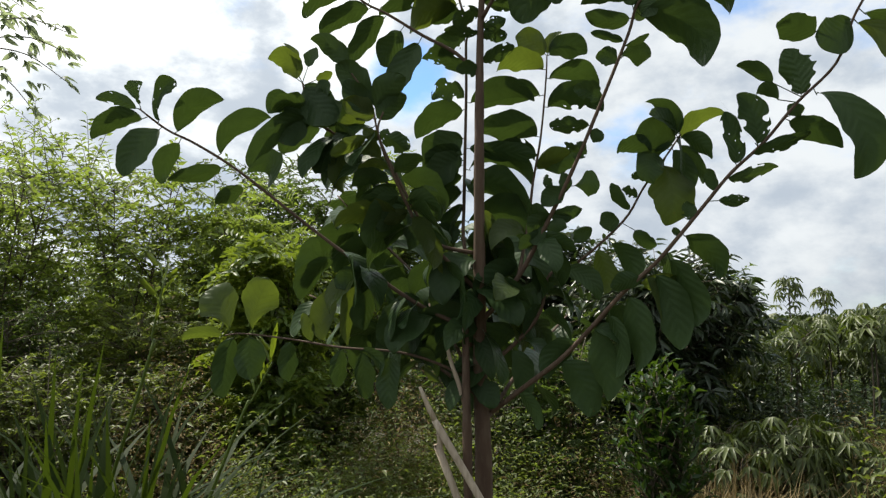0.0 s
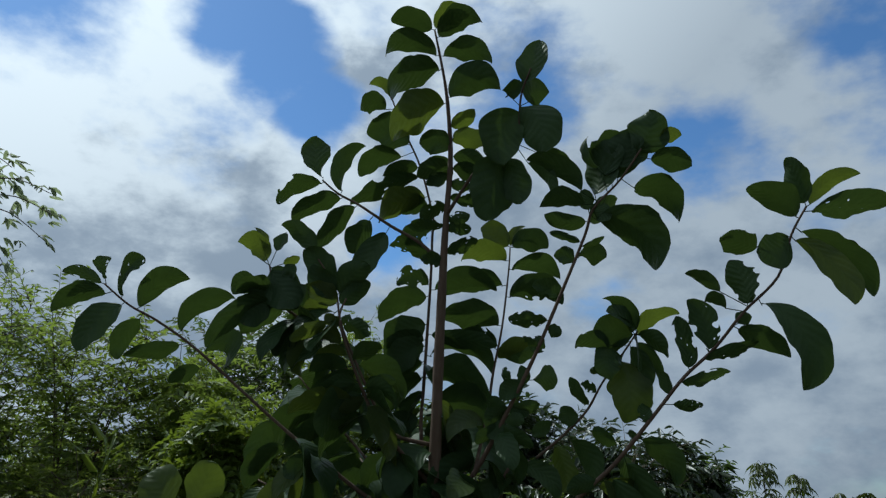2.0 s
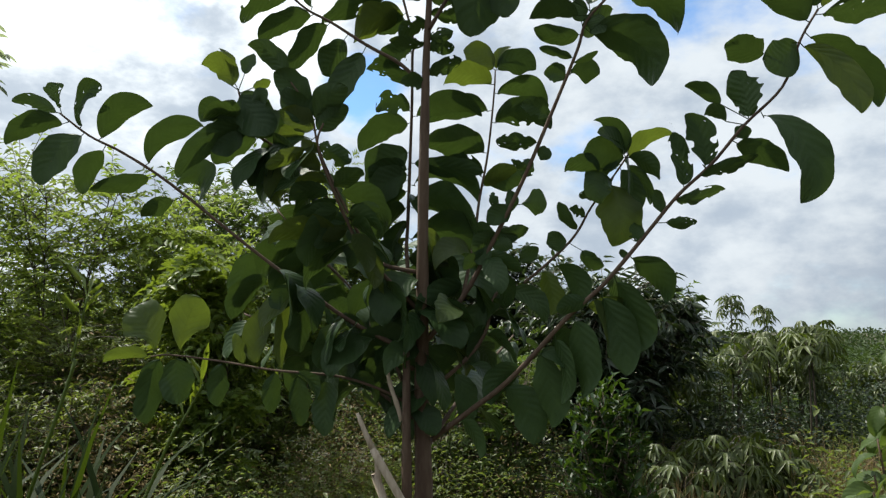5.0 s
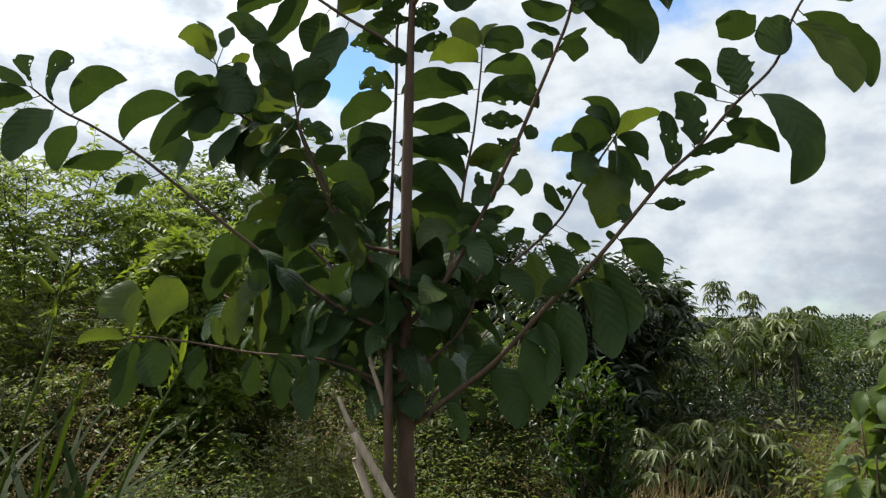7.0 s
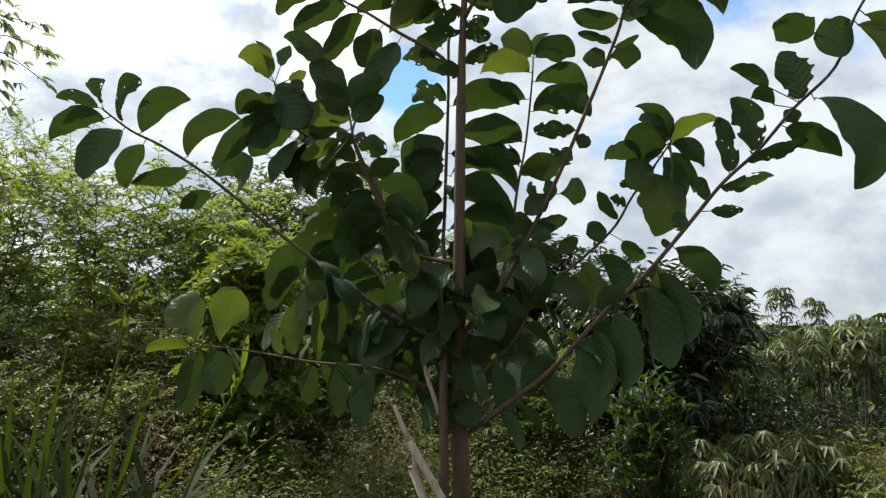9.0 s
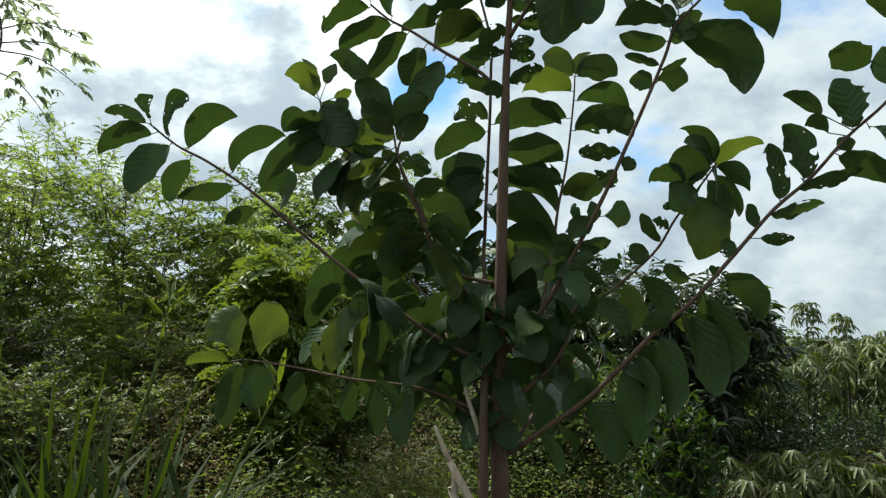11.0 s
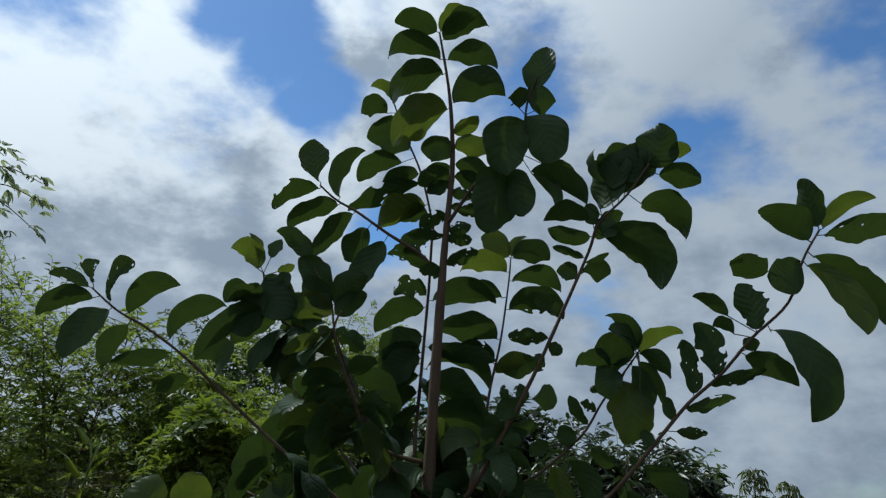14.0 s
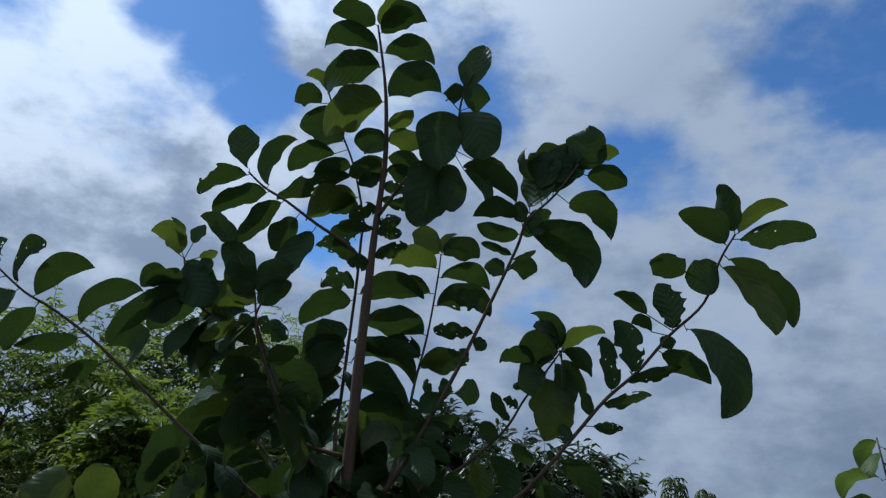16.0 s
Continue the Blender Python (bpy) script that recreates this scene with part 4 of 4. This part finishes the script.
def cassava(x, y, height, seed, low=0.25, spread=0.5, leaves=28, mat=CASSAVA_LEAF, name="cassava_plant", label="cassava plant with drooping hand-shaped leaves on a thin stalk", group="cassava field"):
    size = 0.14 if height > 1.7 else 0.13 if height < 0.85 else 0.18
    rng = np.random.default_rng(seed)
    owner = thing(name, x, y, ground_at(x, y), label, "plant", group)
    lean = Vector((rng.uniform(-0.12, 0.12), rng.uniform(-0.12, 0.12), 0))
    line = [(0, 0, -0.03), lean * 0.5 + Vector((0.03, 0, height * 0.5)), lean + Vector((0, 0, height * 0.95))]
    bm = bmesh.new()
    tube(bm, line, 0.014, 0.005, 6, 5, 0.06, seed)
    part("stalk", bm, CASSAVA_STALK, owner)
    bm = bmesh.new()
    b, w, nn, sz = [], [], [], []
    for k in range(leaves):
        s = low + (1 - low) * (k / leaves) ** 0.7
        p = along(line, s)
        a = k * 2.4 + rng.uniform(-0.4, 0.4)
        reach = spread * rng.uniform(0.4, 1.0) * (1.2 - 0.6 * s)
        rise = reach * (1.3 * (s - 0.45) + rng.uniform(-0.1, 0.3))
        tip = p + Vector((math.cos(a) * reach, math.sin(a) * reach, rise))
        tube(bm, [p, (p + tip) / 2 + Vector((0, 0, 0.04)), tip], 0.003, 0.002, 3, 2)
        out = np.array((math.cos(a), math.sin(a), 0.0))
        across = np.array((-math.sin(a), math.cos(a), 0.0))
        hang = rng.uniform(0.15, 0.95)
        lobes = 7
        for i in range(lobes):
            t = radians((i - (lobes - 1) / 2) * 36)
            b.append(tip)
            w.append(out * math.cos(t) + across * math.sin(t) - np.array((0, 0, hang)))
            nn.append(np.array((0, 0, 1.0)) + out * 0.8 + rng.normal(0, 0.2, 3))
            sz.append(size * rng.uniform(0.7, 1.15) * (1 - 0.05 * abs(i - 3) ** 1.5))
    tagged(part("brushwood", bm, CASSAVA_STALK, owner), kind="stuff")
    sz = np.array(sz)
    foliage("crown", np.array(b), np.array(w), np.array(nn), sz, sz * 0.2, mat, owner, droop=0.36)
    return owner


def broad_sapling(name, label, x, y, height, spread, seed, stems=3, leaf=0.17, each=16, group=""):
    """A sapling with the same broad leaves as the fruit tree, each leaf a piece of its own."""
    rng = random.Random(seed)
    owner = thing(name, x, y, ground_at(x, y), label, "tree", group)
    for k in range(stems):
        a = math.tau * k / stems + rng.uniform(-0.4, 0.4)
        out = spread * rng.uniform(0.3, 0.8)
        top = Vector((math.cos(a) * out, math.sin(a) * out, height * rng.uniform(0.75, 1.0) if k else height))
        line = [(0, 0, -0.02), (top.x * 0.35, top.y * 0.35, top.z * 0.55), top]
        bm = bmesh.new()
        tube(bm, line, 0.012, 0.004, 6, 5, 0.05, seed + k)
        wood = part("stem", bm, BARK, owner)
        for i in range(each):
            s = 0.35 + 0.65 * (i + 1) / each
            size = leaf * rng.uniform(0.7, 1.15)
            put_leaf(wood, along(line, s), math.degrees(a) + i * 137 + rng.uniform(-30, 30), rng.uniform(-75, -10), size, size * 0.45, rng.uniform(-50, 50), rng.uniform(0.08, 0.26), rng.choice((0, 1, 1, 2)), 0.1, SAPLING_LEAF)
    return owner


# the thicket: feathery shrubs side by side
THICKET = [(-4.6, 5.2, 2.8, 0.95), (-3.6, 5.6, 2.95, 0.95), (-2.7, 6.0, 3.0, 0.9), (-1.85, 6.4, 2.7, 0.85), (-5.6, 6.2, 3.5, 1.1), (-4.2, 6.9, 3.6, 1.1),
           (-1.0, 6.6, 2.35, 0.75), (-6.6, 5.4, 2.9, 1.0), (-3.1, 5.0, 1.75, 0.65), (-2.2, 5.4, 1.65, 0.65), (-4.0, 4.6, 1.8, 0.7), (-2.6, 4.4, 1.2, 0.55), (-3.4, 4.2, 1.2, 0.55), (-1.9, 4.7, 1.15, 0.5), (-5.2, 7.7, 2.2, 1.2), (-3.6, 7.7, 2.2, 1.2), (-2.5, 7.4, 2.1, 1.0), (-6.8, 7.2, 2.3, 1.2)]
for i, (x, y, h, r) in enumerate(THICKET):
    # low ones stand in shade, put in through darker leaf colours
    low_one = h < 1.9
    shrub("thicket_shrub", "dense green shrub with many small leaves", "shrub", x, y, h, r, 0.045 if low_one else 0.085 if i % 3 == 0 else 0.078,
          WEED_LEAF if low_one and i % 2 else DARK_AND_SHADED_LEAF if low_one else THICKET_LEAF, 330 if low_one else 300, (27 if low_one else 19) if i % 3 else 6, 7, 0.06, 100 + i, i % 3 == 0, 0.5, 0.3,
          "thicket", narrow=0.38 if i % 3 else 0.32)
# low bushes between the trees, shade painted into most by the darker leaf
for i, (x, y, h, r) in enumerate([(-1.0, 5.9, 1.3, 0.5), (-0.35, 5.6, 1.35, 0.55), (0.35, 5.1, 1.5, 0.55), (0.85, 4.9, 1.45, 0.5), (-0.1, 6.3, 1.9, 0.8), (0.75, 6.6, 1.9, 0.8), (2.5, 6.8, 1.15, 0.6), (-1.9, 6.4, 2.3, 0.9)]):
    shrub("undergrowth_bush", "bush with small green leaves, shade painted darker into most", "shrub", x, y, h, r, 0.05, DARK_AND_SHADED_LEAF if i % 2 or i == 2 else THICKET_LEAF, 130, 18 if i % 3 else 5, 5, 0.05, 160 + i, i % 3 == 0, 0.4, 0.3, "undergrowth")
# a thin tree that stands above the thicket, with a few long twigs of small leaflets in threes
def sparse_tree(line, ends):
    foot = Vector(line[0])
    owner = thing("sparse_tree", *foot, "thin tree with sparse small leaves on fine long twigs", "tree")
    line = [Vector(p) - foot for p in line]
    bm = bmesh.new()
    tube(bm, line, 0.022, 0.004, 6, 5, 0.05, 1)
    part("trunk", bm, TWIG_BARK, owner)
    rng = np.random.default_rng(77)
    base, way = [], []
    for s, end in ends:
        p, q = along(line, s), Vector(end) - foot
        mid = (p + q) / 2 + Vector((0, 0, 0.06))
        bm = bmesh.new()
        tube(bm, [p, mid, q], 0.005, 0.002, 4, 4)
        part("twig", bm, TWIG_BARK, owner)
        for k in range(10):
            spot = along([p, mid, q], 0.25 + 0.75 * (k + rng.uniform(-0.3, 0.3)) / 9)
            spot = spot + Vector(rng.normal(0, 0.03, 3))
            out = (q - p).normalized() + Vector(rng.normal(0, 0.5, 3))
            for turn in (-1, 0, 1):
                base.append(spot)
                way.append(out + Vector((0, 0, 1)).cross(out) * turn * 0.9 + Vector((0, 0, rng.uniform(-0.7, 0.1))))
    base, way = np.array(base), np.array(way)
    size = 0.085 * rng.uniform(0.6, 1.15, len(base))
    foliage("crown", base, way, np.array([0, 0, 1.0]) + rng.normal(0, 0.5, way.shape), size, size * 0.34, SPARSE_HAZED_LEAF, owner)


sparse_tree([(-3.0, 4.1, -0.05), (-3.019, 3.900, 2.001), (-2.838, 3.900, 2.442), (-2.735, 3.900, 2.771), (-2.622, 3.900, 3.086), (-2.693, 3.900, 3.388)], [
    (0.70, (-2.240, 3.800, 2.601)),
    (0.77, (-2.133, 3.900, 2.822)),
    (0.80, (-2.170, 4.000, 3.017)),
    (0.85, (-2.049, 3.700, 3.040)),
    (0.92, (-2.425, 3.900, 3.275)),
    (0.95, (-2.772, 3.800, 3.264)),
    (0.85, (-3.082, 4.000, 3.289)),
    (0.85, (-2.968, 3.800, 3.008)),
    (0.77, (-3.075, 4.000, 2.938)),
    (0.73, (-2.883, 3.700, 2.648)),
    (0.68, (-3.099, 3.900, 2.553)),
    (0.97, (-2.336, 3.600, 3.094)),
    (0.88, (-2.465, 4.100, 3.219)),
    (0.78, (-2.701, 3.700, 2.996))])
# darker trees behind
shrub("dark_tree", "dark leafy tree behind the thicket", "tree", -1.6, 7.3, 3.4, 0.85, 0.095, DARK_AND_SHADED_LEAF, 330, 18, 4, 0.15, 140, twig_length=0.6)
shrub("feathery_tree", "slender tree with sunlit feathery green leaves behind the fruit tree", "tree", -0.56, 7.6, 3.45, 0.6, 0.075, THICKET_LEAF, 230, 7, 3, 0.2, 147, True, 0.45, narrow=0.3)
shrub("dark_tree", "dark leafy tree behind the thicket", "tree", 0.1, 7.9, 2.6, 0.9, 0.11, DARK_AND_SHADED_LEAF, 260, 15, 4, 0.1, 141, twig_length=0.6)
shrub("dark_tree", "dark leafy tree behind the fruit tree", "tree", 0.75, 6.9, 2.45, 0.75, 0.11, MANGO_AND_SHADED_LEAF, 400, 15, 4, 0.1, 148, twig_length=0.55)
shrub("dark_tree", "dark leafy tree behind the fruit tree", "tree", 1.35, 6.8, 2.36, 0.8, 0.11, MANGO_AND_SHADED_LEAF, 420, 15, 4, 0.1, 149, twig_length=0.55)
shrub("lime_shrub", "shrub with pale yellow-green leaves", "shrub", -1.15, 4.9, 2.2, 0.4, 0.075, LIME_LEAF, 90, 12, 3, 0.3, 142, True, 0.35)
shrub("mango_tree", "low round mango tree with dark narrow leaves", "tree", 1.66, 5.6, 2.02, 0.9, 0.13, MANGO_AND_SHADED_LEAF, 560, 18, 4, 0.08, 143, twig_length=0.5, narrow=0.24, droop=0.5)
shrub("dark_tree", "dark leafy tree beside the cassava", "tree", 4.05, 10.0, 2.1, 0.75, 0.12, DARK_AND_SHADED_LEAF, 170, 15, 4, 0.1, 144, twig_length=0.5)
shrub("dark_tree", "dark leafy tree beside the cassava", "tree", 3.2, 9.0, 1.45, 0.9, 0.12, DARK_AND_SHADED_LEAF, 170, 15, 4, 0.1, 145, twig_length=0.5)
shrub("citrus_bush", "small upright citrus bush with bright green leaves", "shrub", 1.02, 3.3, 1.2, 0.2, 0.055, CITRUS_LEAF, 190, 15, 5, 0.08, 146, twig_length=0.25, upright=1.2, droop=-0.5)

# the cassava field
crop = random.Random(12)
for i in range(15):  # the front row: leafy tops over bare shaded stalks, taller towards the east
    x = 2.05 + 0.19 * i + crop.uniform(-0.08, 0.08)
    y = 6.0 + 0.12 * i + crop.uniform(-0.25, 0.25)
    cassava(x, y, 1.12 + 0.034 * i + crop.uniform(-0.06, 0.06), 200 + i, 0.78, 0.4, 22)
for i in range(40):
    x, y = 2.6 + crop.uniform(0, 5.4), 7.4 + crop.uniform(0, 2.4)
    if y * 0.38 + 0.2 < x < y * 0.95 + 0.5:
        cassava(x, y, crop.uniform(0.9, 1.15), 220 + i, 0.7, 0.45, 18)
cassava(3.62, 7.5, 2.02, 260, 0.74, 0.16, 18, label="tall cassava plant with a bare stalk and leafy top")
cassava(4.16, 7.6, 1.88, 261, 0.78, 0.14, 13, label="tall cassava plant with a bare stalk and leafy top")
cassava(3.75, 6.3, 1.42, 262, 0.86, 0.26, 12, label="tall cassava plant with a bare stalk and leafy top")
cassava(3.95, 6.5, 1.5, 263, 0.86, 0.26, 12, label="tall cassava plant with a bare stalk and leafy top")
for i in range(16):
    x = 1.5 + 0.075 * i + crop.uniform(-0.06, 0.06)
    cassava(x, crop.uniform(4.3, 4.9), crop.uniform(0.62, 0.82), 280 + i, 0.35, 0.28, 22, label="low young cassava plant with narrow drooping leaves")
broad_sapling("broad_leaved_sapling", "leafy sapling with broad pale green drooping leaves", 2.76, 3.1, 2.12, 0.30, 309, 12, 0.21, each=22)
broad_sapling("broad_leaved_sapling", "leafy sapling with broad pale green drooping leaves", 2.42, 3.0, 1.6, 0.3, 305, 12, 0.2, each=20)
broad_sapling("broad_leaved_sapling", "leafy sapling with broad pale green drooping leaves", 2.2, 3.0, 1.14, 0.26, 302, 8, 0.18, each=14)


# ---- grass and ground plants ----
def blades_of_grass(name, label, spots, heights, width, mat, seed, lean=0.35, category="grass"):
    rng = np.random.default_rng(seed)
    spots, heights = np.asarray(spots), np.asarray(heights)
    count, steps = len(spots), 6
    a = rng.uniform(0, math.tau, count)
    out = np.stack([np.cos(a), np.sin(a), np.zeros(count)], 1)
    across = np.stack([-np.sin(a), np.cos(a), np.zeros(count)], 1)
    bend = np.abs(rng.normal(lean, 0.25, count))
    rows = []
    for i in range(steps + 1):
        t = i / steps
        centre = spots + np.array([0, 0, 1.0]) * (heights * (t - 0.55 * bend * t ** 3))[:, None] + out * (heights * bend * t ** 2.2)[:, None]
        half = (width * rng.uniform(0.9, 1.1, count) * (1 - t ** 2.5) * 0.5 + 0.0004)[:, None] * across
        rows += [centre - half, centre + half]
    verts = np.stack(rows, 1).reshape(-1, 3)
    quads = np.array([(2 * i, 2 * i + 1, 2 * i + 3, 2 * i + 2) for i in range(steps)])
    faces = (np.arange(count)[:, None, None] * (2 * steps + 2) + quads[None]).reshape(-1, 4)
    ob = sheet(name, verts, faces, mat)
    return tagged(ob, label, category, kind="stuff")


def spots_in(boxes, seed):
    """Random places on the ground inside boxes: x, y, half sizes, how many."""
    rng = np.random.default_rng(seed)
    found = []
    for x, y, rx, ry, count in boxes:
        for _ in range(count):
            px, py = x + rng.normal(0, rx * 0.5), y + rng.normal(0, ry * 0.5)
            found.append((px, py, ground_height(px, py) - 0.02))
    return np.array(found)


def low_weeds(name, label, boxes, height, leaf, mat, seed, each=7, narrow=0.4, category="weeds"):
    rng = np.random.default_rng(seed)
    spots = spots_in(boxes, seed)
    lumps = np.array([0.25 + 1.5 * max(0.0, 0.42 + noise.noise((x * 1.6 + seed, y * 1.6, 2.0)) + 0.4 * noise.noise((x * 5.0, y * 5.0, seed * 0.1))) for x, y, _ in spots])
    lumps *= rng.uniform(0.6, 1.1, len(spots))
    base = np.repeat(spots, each, 0)
    tall = height * np.repeat(lumps, each) * rng.uniform(0.2, 1.0, len(base))
    base = base + np.stack([rng.normal(0, 0.05, len(base)), rng.normal(0, 0.05, len(base)), tall], 1)
    a = rng.uniform(0, math.tau, len(base))
    way = np.stack([np.cos(a), np.sin(a), rng.normal(-0.05, 0.35, len(base))], 1)
    normal = np.array([0, 0, 1.0]) + rng.normal(0, 0.35, way.shape)
    size = leaf * rng.lognormal(-0.05, 0.3, len(base))
    return tagged(foliage(name, base, way, normal, size, size * narrow, mat, plain=True), label, category, kind="stuff")


low_weeds("ground_cover", "carpet of small green weeds under the trees", [(-0.6, 3.7, 1.8, 1.0, 5600), (0.9, 4.2, 1.4, 1.0, 2400), (2.9, 5.0, 1.2, 0.8, 900), (1.0, 6.0, 3.0, 1.6, 1200)], 0.30, 0.028, WEED_LEAF, 401, 7, 0.4)
low_weeds("tall_weeds", "knee-high green weeds with small leaves in front of the thicket", [(-0.9, 4.4, 1.5, 1.0, 4200), (-0.3, 4.7, 1.2, 0.8, 2300)], 0.75, 0.028, WEED_LEAF, 409, 10, 0.4)
low_weeds("dry_undergrowth", "brown withered undergrowth below the thicket", [(-1.5, 4.5, 1.8, 1.0, 2600), (0.3, 5.0, 1.2, 0.7, 900)], 0.8, 0.028, DEAD_LEAF, 402, 11, 0.28)
# the shade below the cassava is put into these weeds' near-black leaf
low_weeds("shaded_weeds", "leafy weeds under the cassava, darkened for the shade there", [(3.6, 6.8, 2.2, 1.2, 2600), (5.0, 7.6, 2.0, 1.2, 1500), (2.6, 6.2, 0.8, 0.8, 900), (3.3, 6.6, 1.6, 0.5, 2400)], 0.72, 0.05, MANGO_AND_SHADED_LEAF, 410, 7)
low_weeds("field_edge_weeds", "olive and brown weeds along the edge of the cassava field", [(2.6, 5.6, 1.2, 0.5, 1500), (3.8, 5.9, 1.4, 0.5, 1800)], 0.55, 0.03, WEED_LEAF, 415, 9, 0.3)
low_weeds("withered_weeds", "withered brown weeds along the edge of the cassava field", [(2.8, 5.6, 1.2, 0.5, 900), (3.8, 5.8, 1.4, 0.5, 1100)], 0.6, 0.03, DEAD_LEAF, 416, 10, 0.24)
low_weeds("leafy_weeds", "waist-high yellow-green leafy weeds beside the sapling", [(2.6, 3.6, 0.4, 0.5, 260), (3.1, 4.2, 0.5, 0.5, 260)], 0.7, 0.05, WEED_LEAF, 413, 12)
# the brighter leaf colour here stands in for patches of sun
low_weeds("sunlit_weeds", "low weeds painted paler green, as in patches of sun", [(-0.35, 3.9, 0.9, 0.7, 2600), (0.5, 4.1, 0.7, 0.6, 400)], 0.42, 0.028, THICKET_LEAF, 414, 10, 0.4)
low_weeds("field_weeds", "open field of green weeds behind the cassava", [(6.5, 11.0, 5.0, 3.0, 2200), (0.0, 12.0, 8.0, 3.0, 700)], 0.7, 0.11, FAR_LEAF, 411, 8)
low_weeds("far_field", "distant field of low green crops", [(12.0, 24.0, 14.0, 9.0, 2000), (25.0, 36.0, 20.0, 9.0, 1400)], 0.7, 0.3, FAR_LEAF, 412, 8, category="field")
low_weeds("leaf_litter", "fallen brown leaves on the earth", [(0.0, 3.6, 3.0, 1.8, 2000), (2.2, 4.6, 1.6, 1.0, 1300)], 0.03, 0.08, DEAD_LEAF, 404, 2)
rng = np.random.default_rng(5)
clump = spots_in([(-0.95, 2.05, 0.3, 0.3, 170), (-1.15, 2.1, 0.3, 0.3, 130)], 405)
blades_of_grass("tall_grass", "tall green grass with long arching blades, darkened for shade", clump, rng.uniform(0.95, 1.6, len(clump)), 0.040, GRASS_BLADE, 406, 0.48)
dry = spots_in([(2.5, 5.4, 1.3, 0.6, 1300), (1.75, 4.6, 0.4, 0.35, 1500), (1.5, 4.3, 0.5, 0.4, 600), (1.5, 3.9, 0.35, 0.25, 1000), (2.2, 3.9, 1.0, 0.4, 900), (3.8, 5.8, 1.6, 0.5, 1500), (3.2, 5.7, 1.4, 0.35, 900)], 407)
blades_of_grass("dry_grass", "straw-coloured dry grass on open ground", dry, rng.uniform(0.25, 0.8, len(dry)), 0.007, DRY_BLADE, 408, 0.5)
# two tall bright cane shoots beside the grass
def shoot(points, width, label):
    owner = thing("cane_shoot", *points[0], label, "grass")
    line = [Vector(p) - Vector(points[0]) for p in points]
    bm = bmesh.new()
    tube(bm, line, width, width * 0.4, 6, 5, 0.1, 1)
    part("cane", bm, CANE_GREEN, owner)
    rng = np.random.default_rng(int(width * 1e5) + len(points))
    base = np.array([along(line, s) for s in (0.72, 0.8, 0.87, 0.93, 0.97, 1.0)])
    a = rng.uniform(0, math.tau, 6)
    way = np.stack([np.cos(a), np.sin(a), np.full(6, 1.5)], 1)
    size = rng.uniform(0.1, 0.2, 6)
    foliage("leaf_tuft", base, way, np.array([0, 0, 1.0]) + rng.normal(0, 0.2, (6, 3)), size, size * 0.1, CANE_GREEN, owner, droop=0.16)


shoot([(-1.330, 2.300, 0.000), (-0.968, 2.300, 1.280), (-0.940, 2.300, 1.429), (-0.908, 2.300, 1.614)], 0.008, "tall bright green cane shoot in the grass")
shoot([(-1.050, 2.200, 0.000), (-0.640, 2.200, 1.118), (-0.583, 2.200, 1.235), (-0.523, 2.200, 1.352)], 0.007, "leaning yellow-green cane shoot in the grass")


# two pale dead stakes leaning at the tree's foot and a second thin stem
def stake(points, r0, r1, label, name="dead_stick", mat=DRY_WOOD):
    bm = bmesh.new()
    tube(bm, points, r0, r1, 7, 4, 0.08, 3)
    return tagged(part(name, bm, mat, None), label, "stick")


stake([(-0.049, 1.720, 1.326), (-0.013, 1.720, 1.248), (0.058, 1.720, 1.127), (0.670, 1.720, 0.097)], 0.004, 0.012, "pale dry stick leaning against the fruit tree")
stake([(-0.004, 1.740, 1.238), (0.004, 1.740, 1.157), (0.027, 1.740, 1.098), (0.426, 1.740, 0.068)], 0.005, 0.012, "pale dry stick leaning against the fruit tree")
stake([(0.012, 1.760, 1.451), (0.025, 1.760, 1.389), (0.046, 1.760, 1.330), (0.066, 1.775, 1.262)], 0.004, 0.007, "split pale dry stick caught between the stems")
stake([(0.063, 1.750, 1.468), (0.064, 1.750, 1.326), (0.068, 1.750, 1.095), (0.086, 1.750, 0.045)], 0.008, 0.014, "thin upright brown stem beside the fruit tree", "thin_stem", BARK)

# the far edge of the land
def far_wood():
    rng = np.random.default_rng(9)
    base, size = [], []
    for _ in range(185):
        a = rng.uniform(-1.1, 1.1)
        d = rng.uniform(45, 80)
        x, y, h, r = d * math.sin(a), d * math.cos(a), rng.uniform(1.3, 1.9), rng.uniform(1.6, 3.0)
        p = unit(rng.normal(0, 1, (230, 3))) * np.array([r, r, h * 0.5]) + np.array([x, y, h * 0.5])
        base.append(p)
        size.append(np.full(230, 0.26))
    base, size = np.concatenate(base), np.concatenate(size)
    way = rng.normal(0, 1, base.shape)
    tagged(foliage("far_wood", base, way, rng.normal(0, 1, base.shape), size, size * 0.6, FAR_LEAF, plain=True), "distant line of green bushes and trees", "woods", kind="stuff")


far_wood()
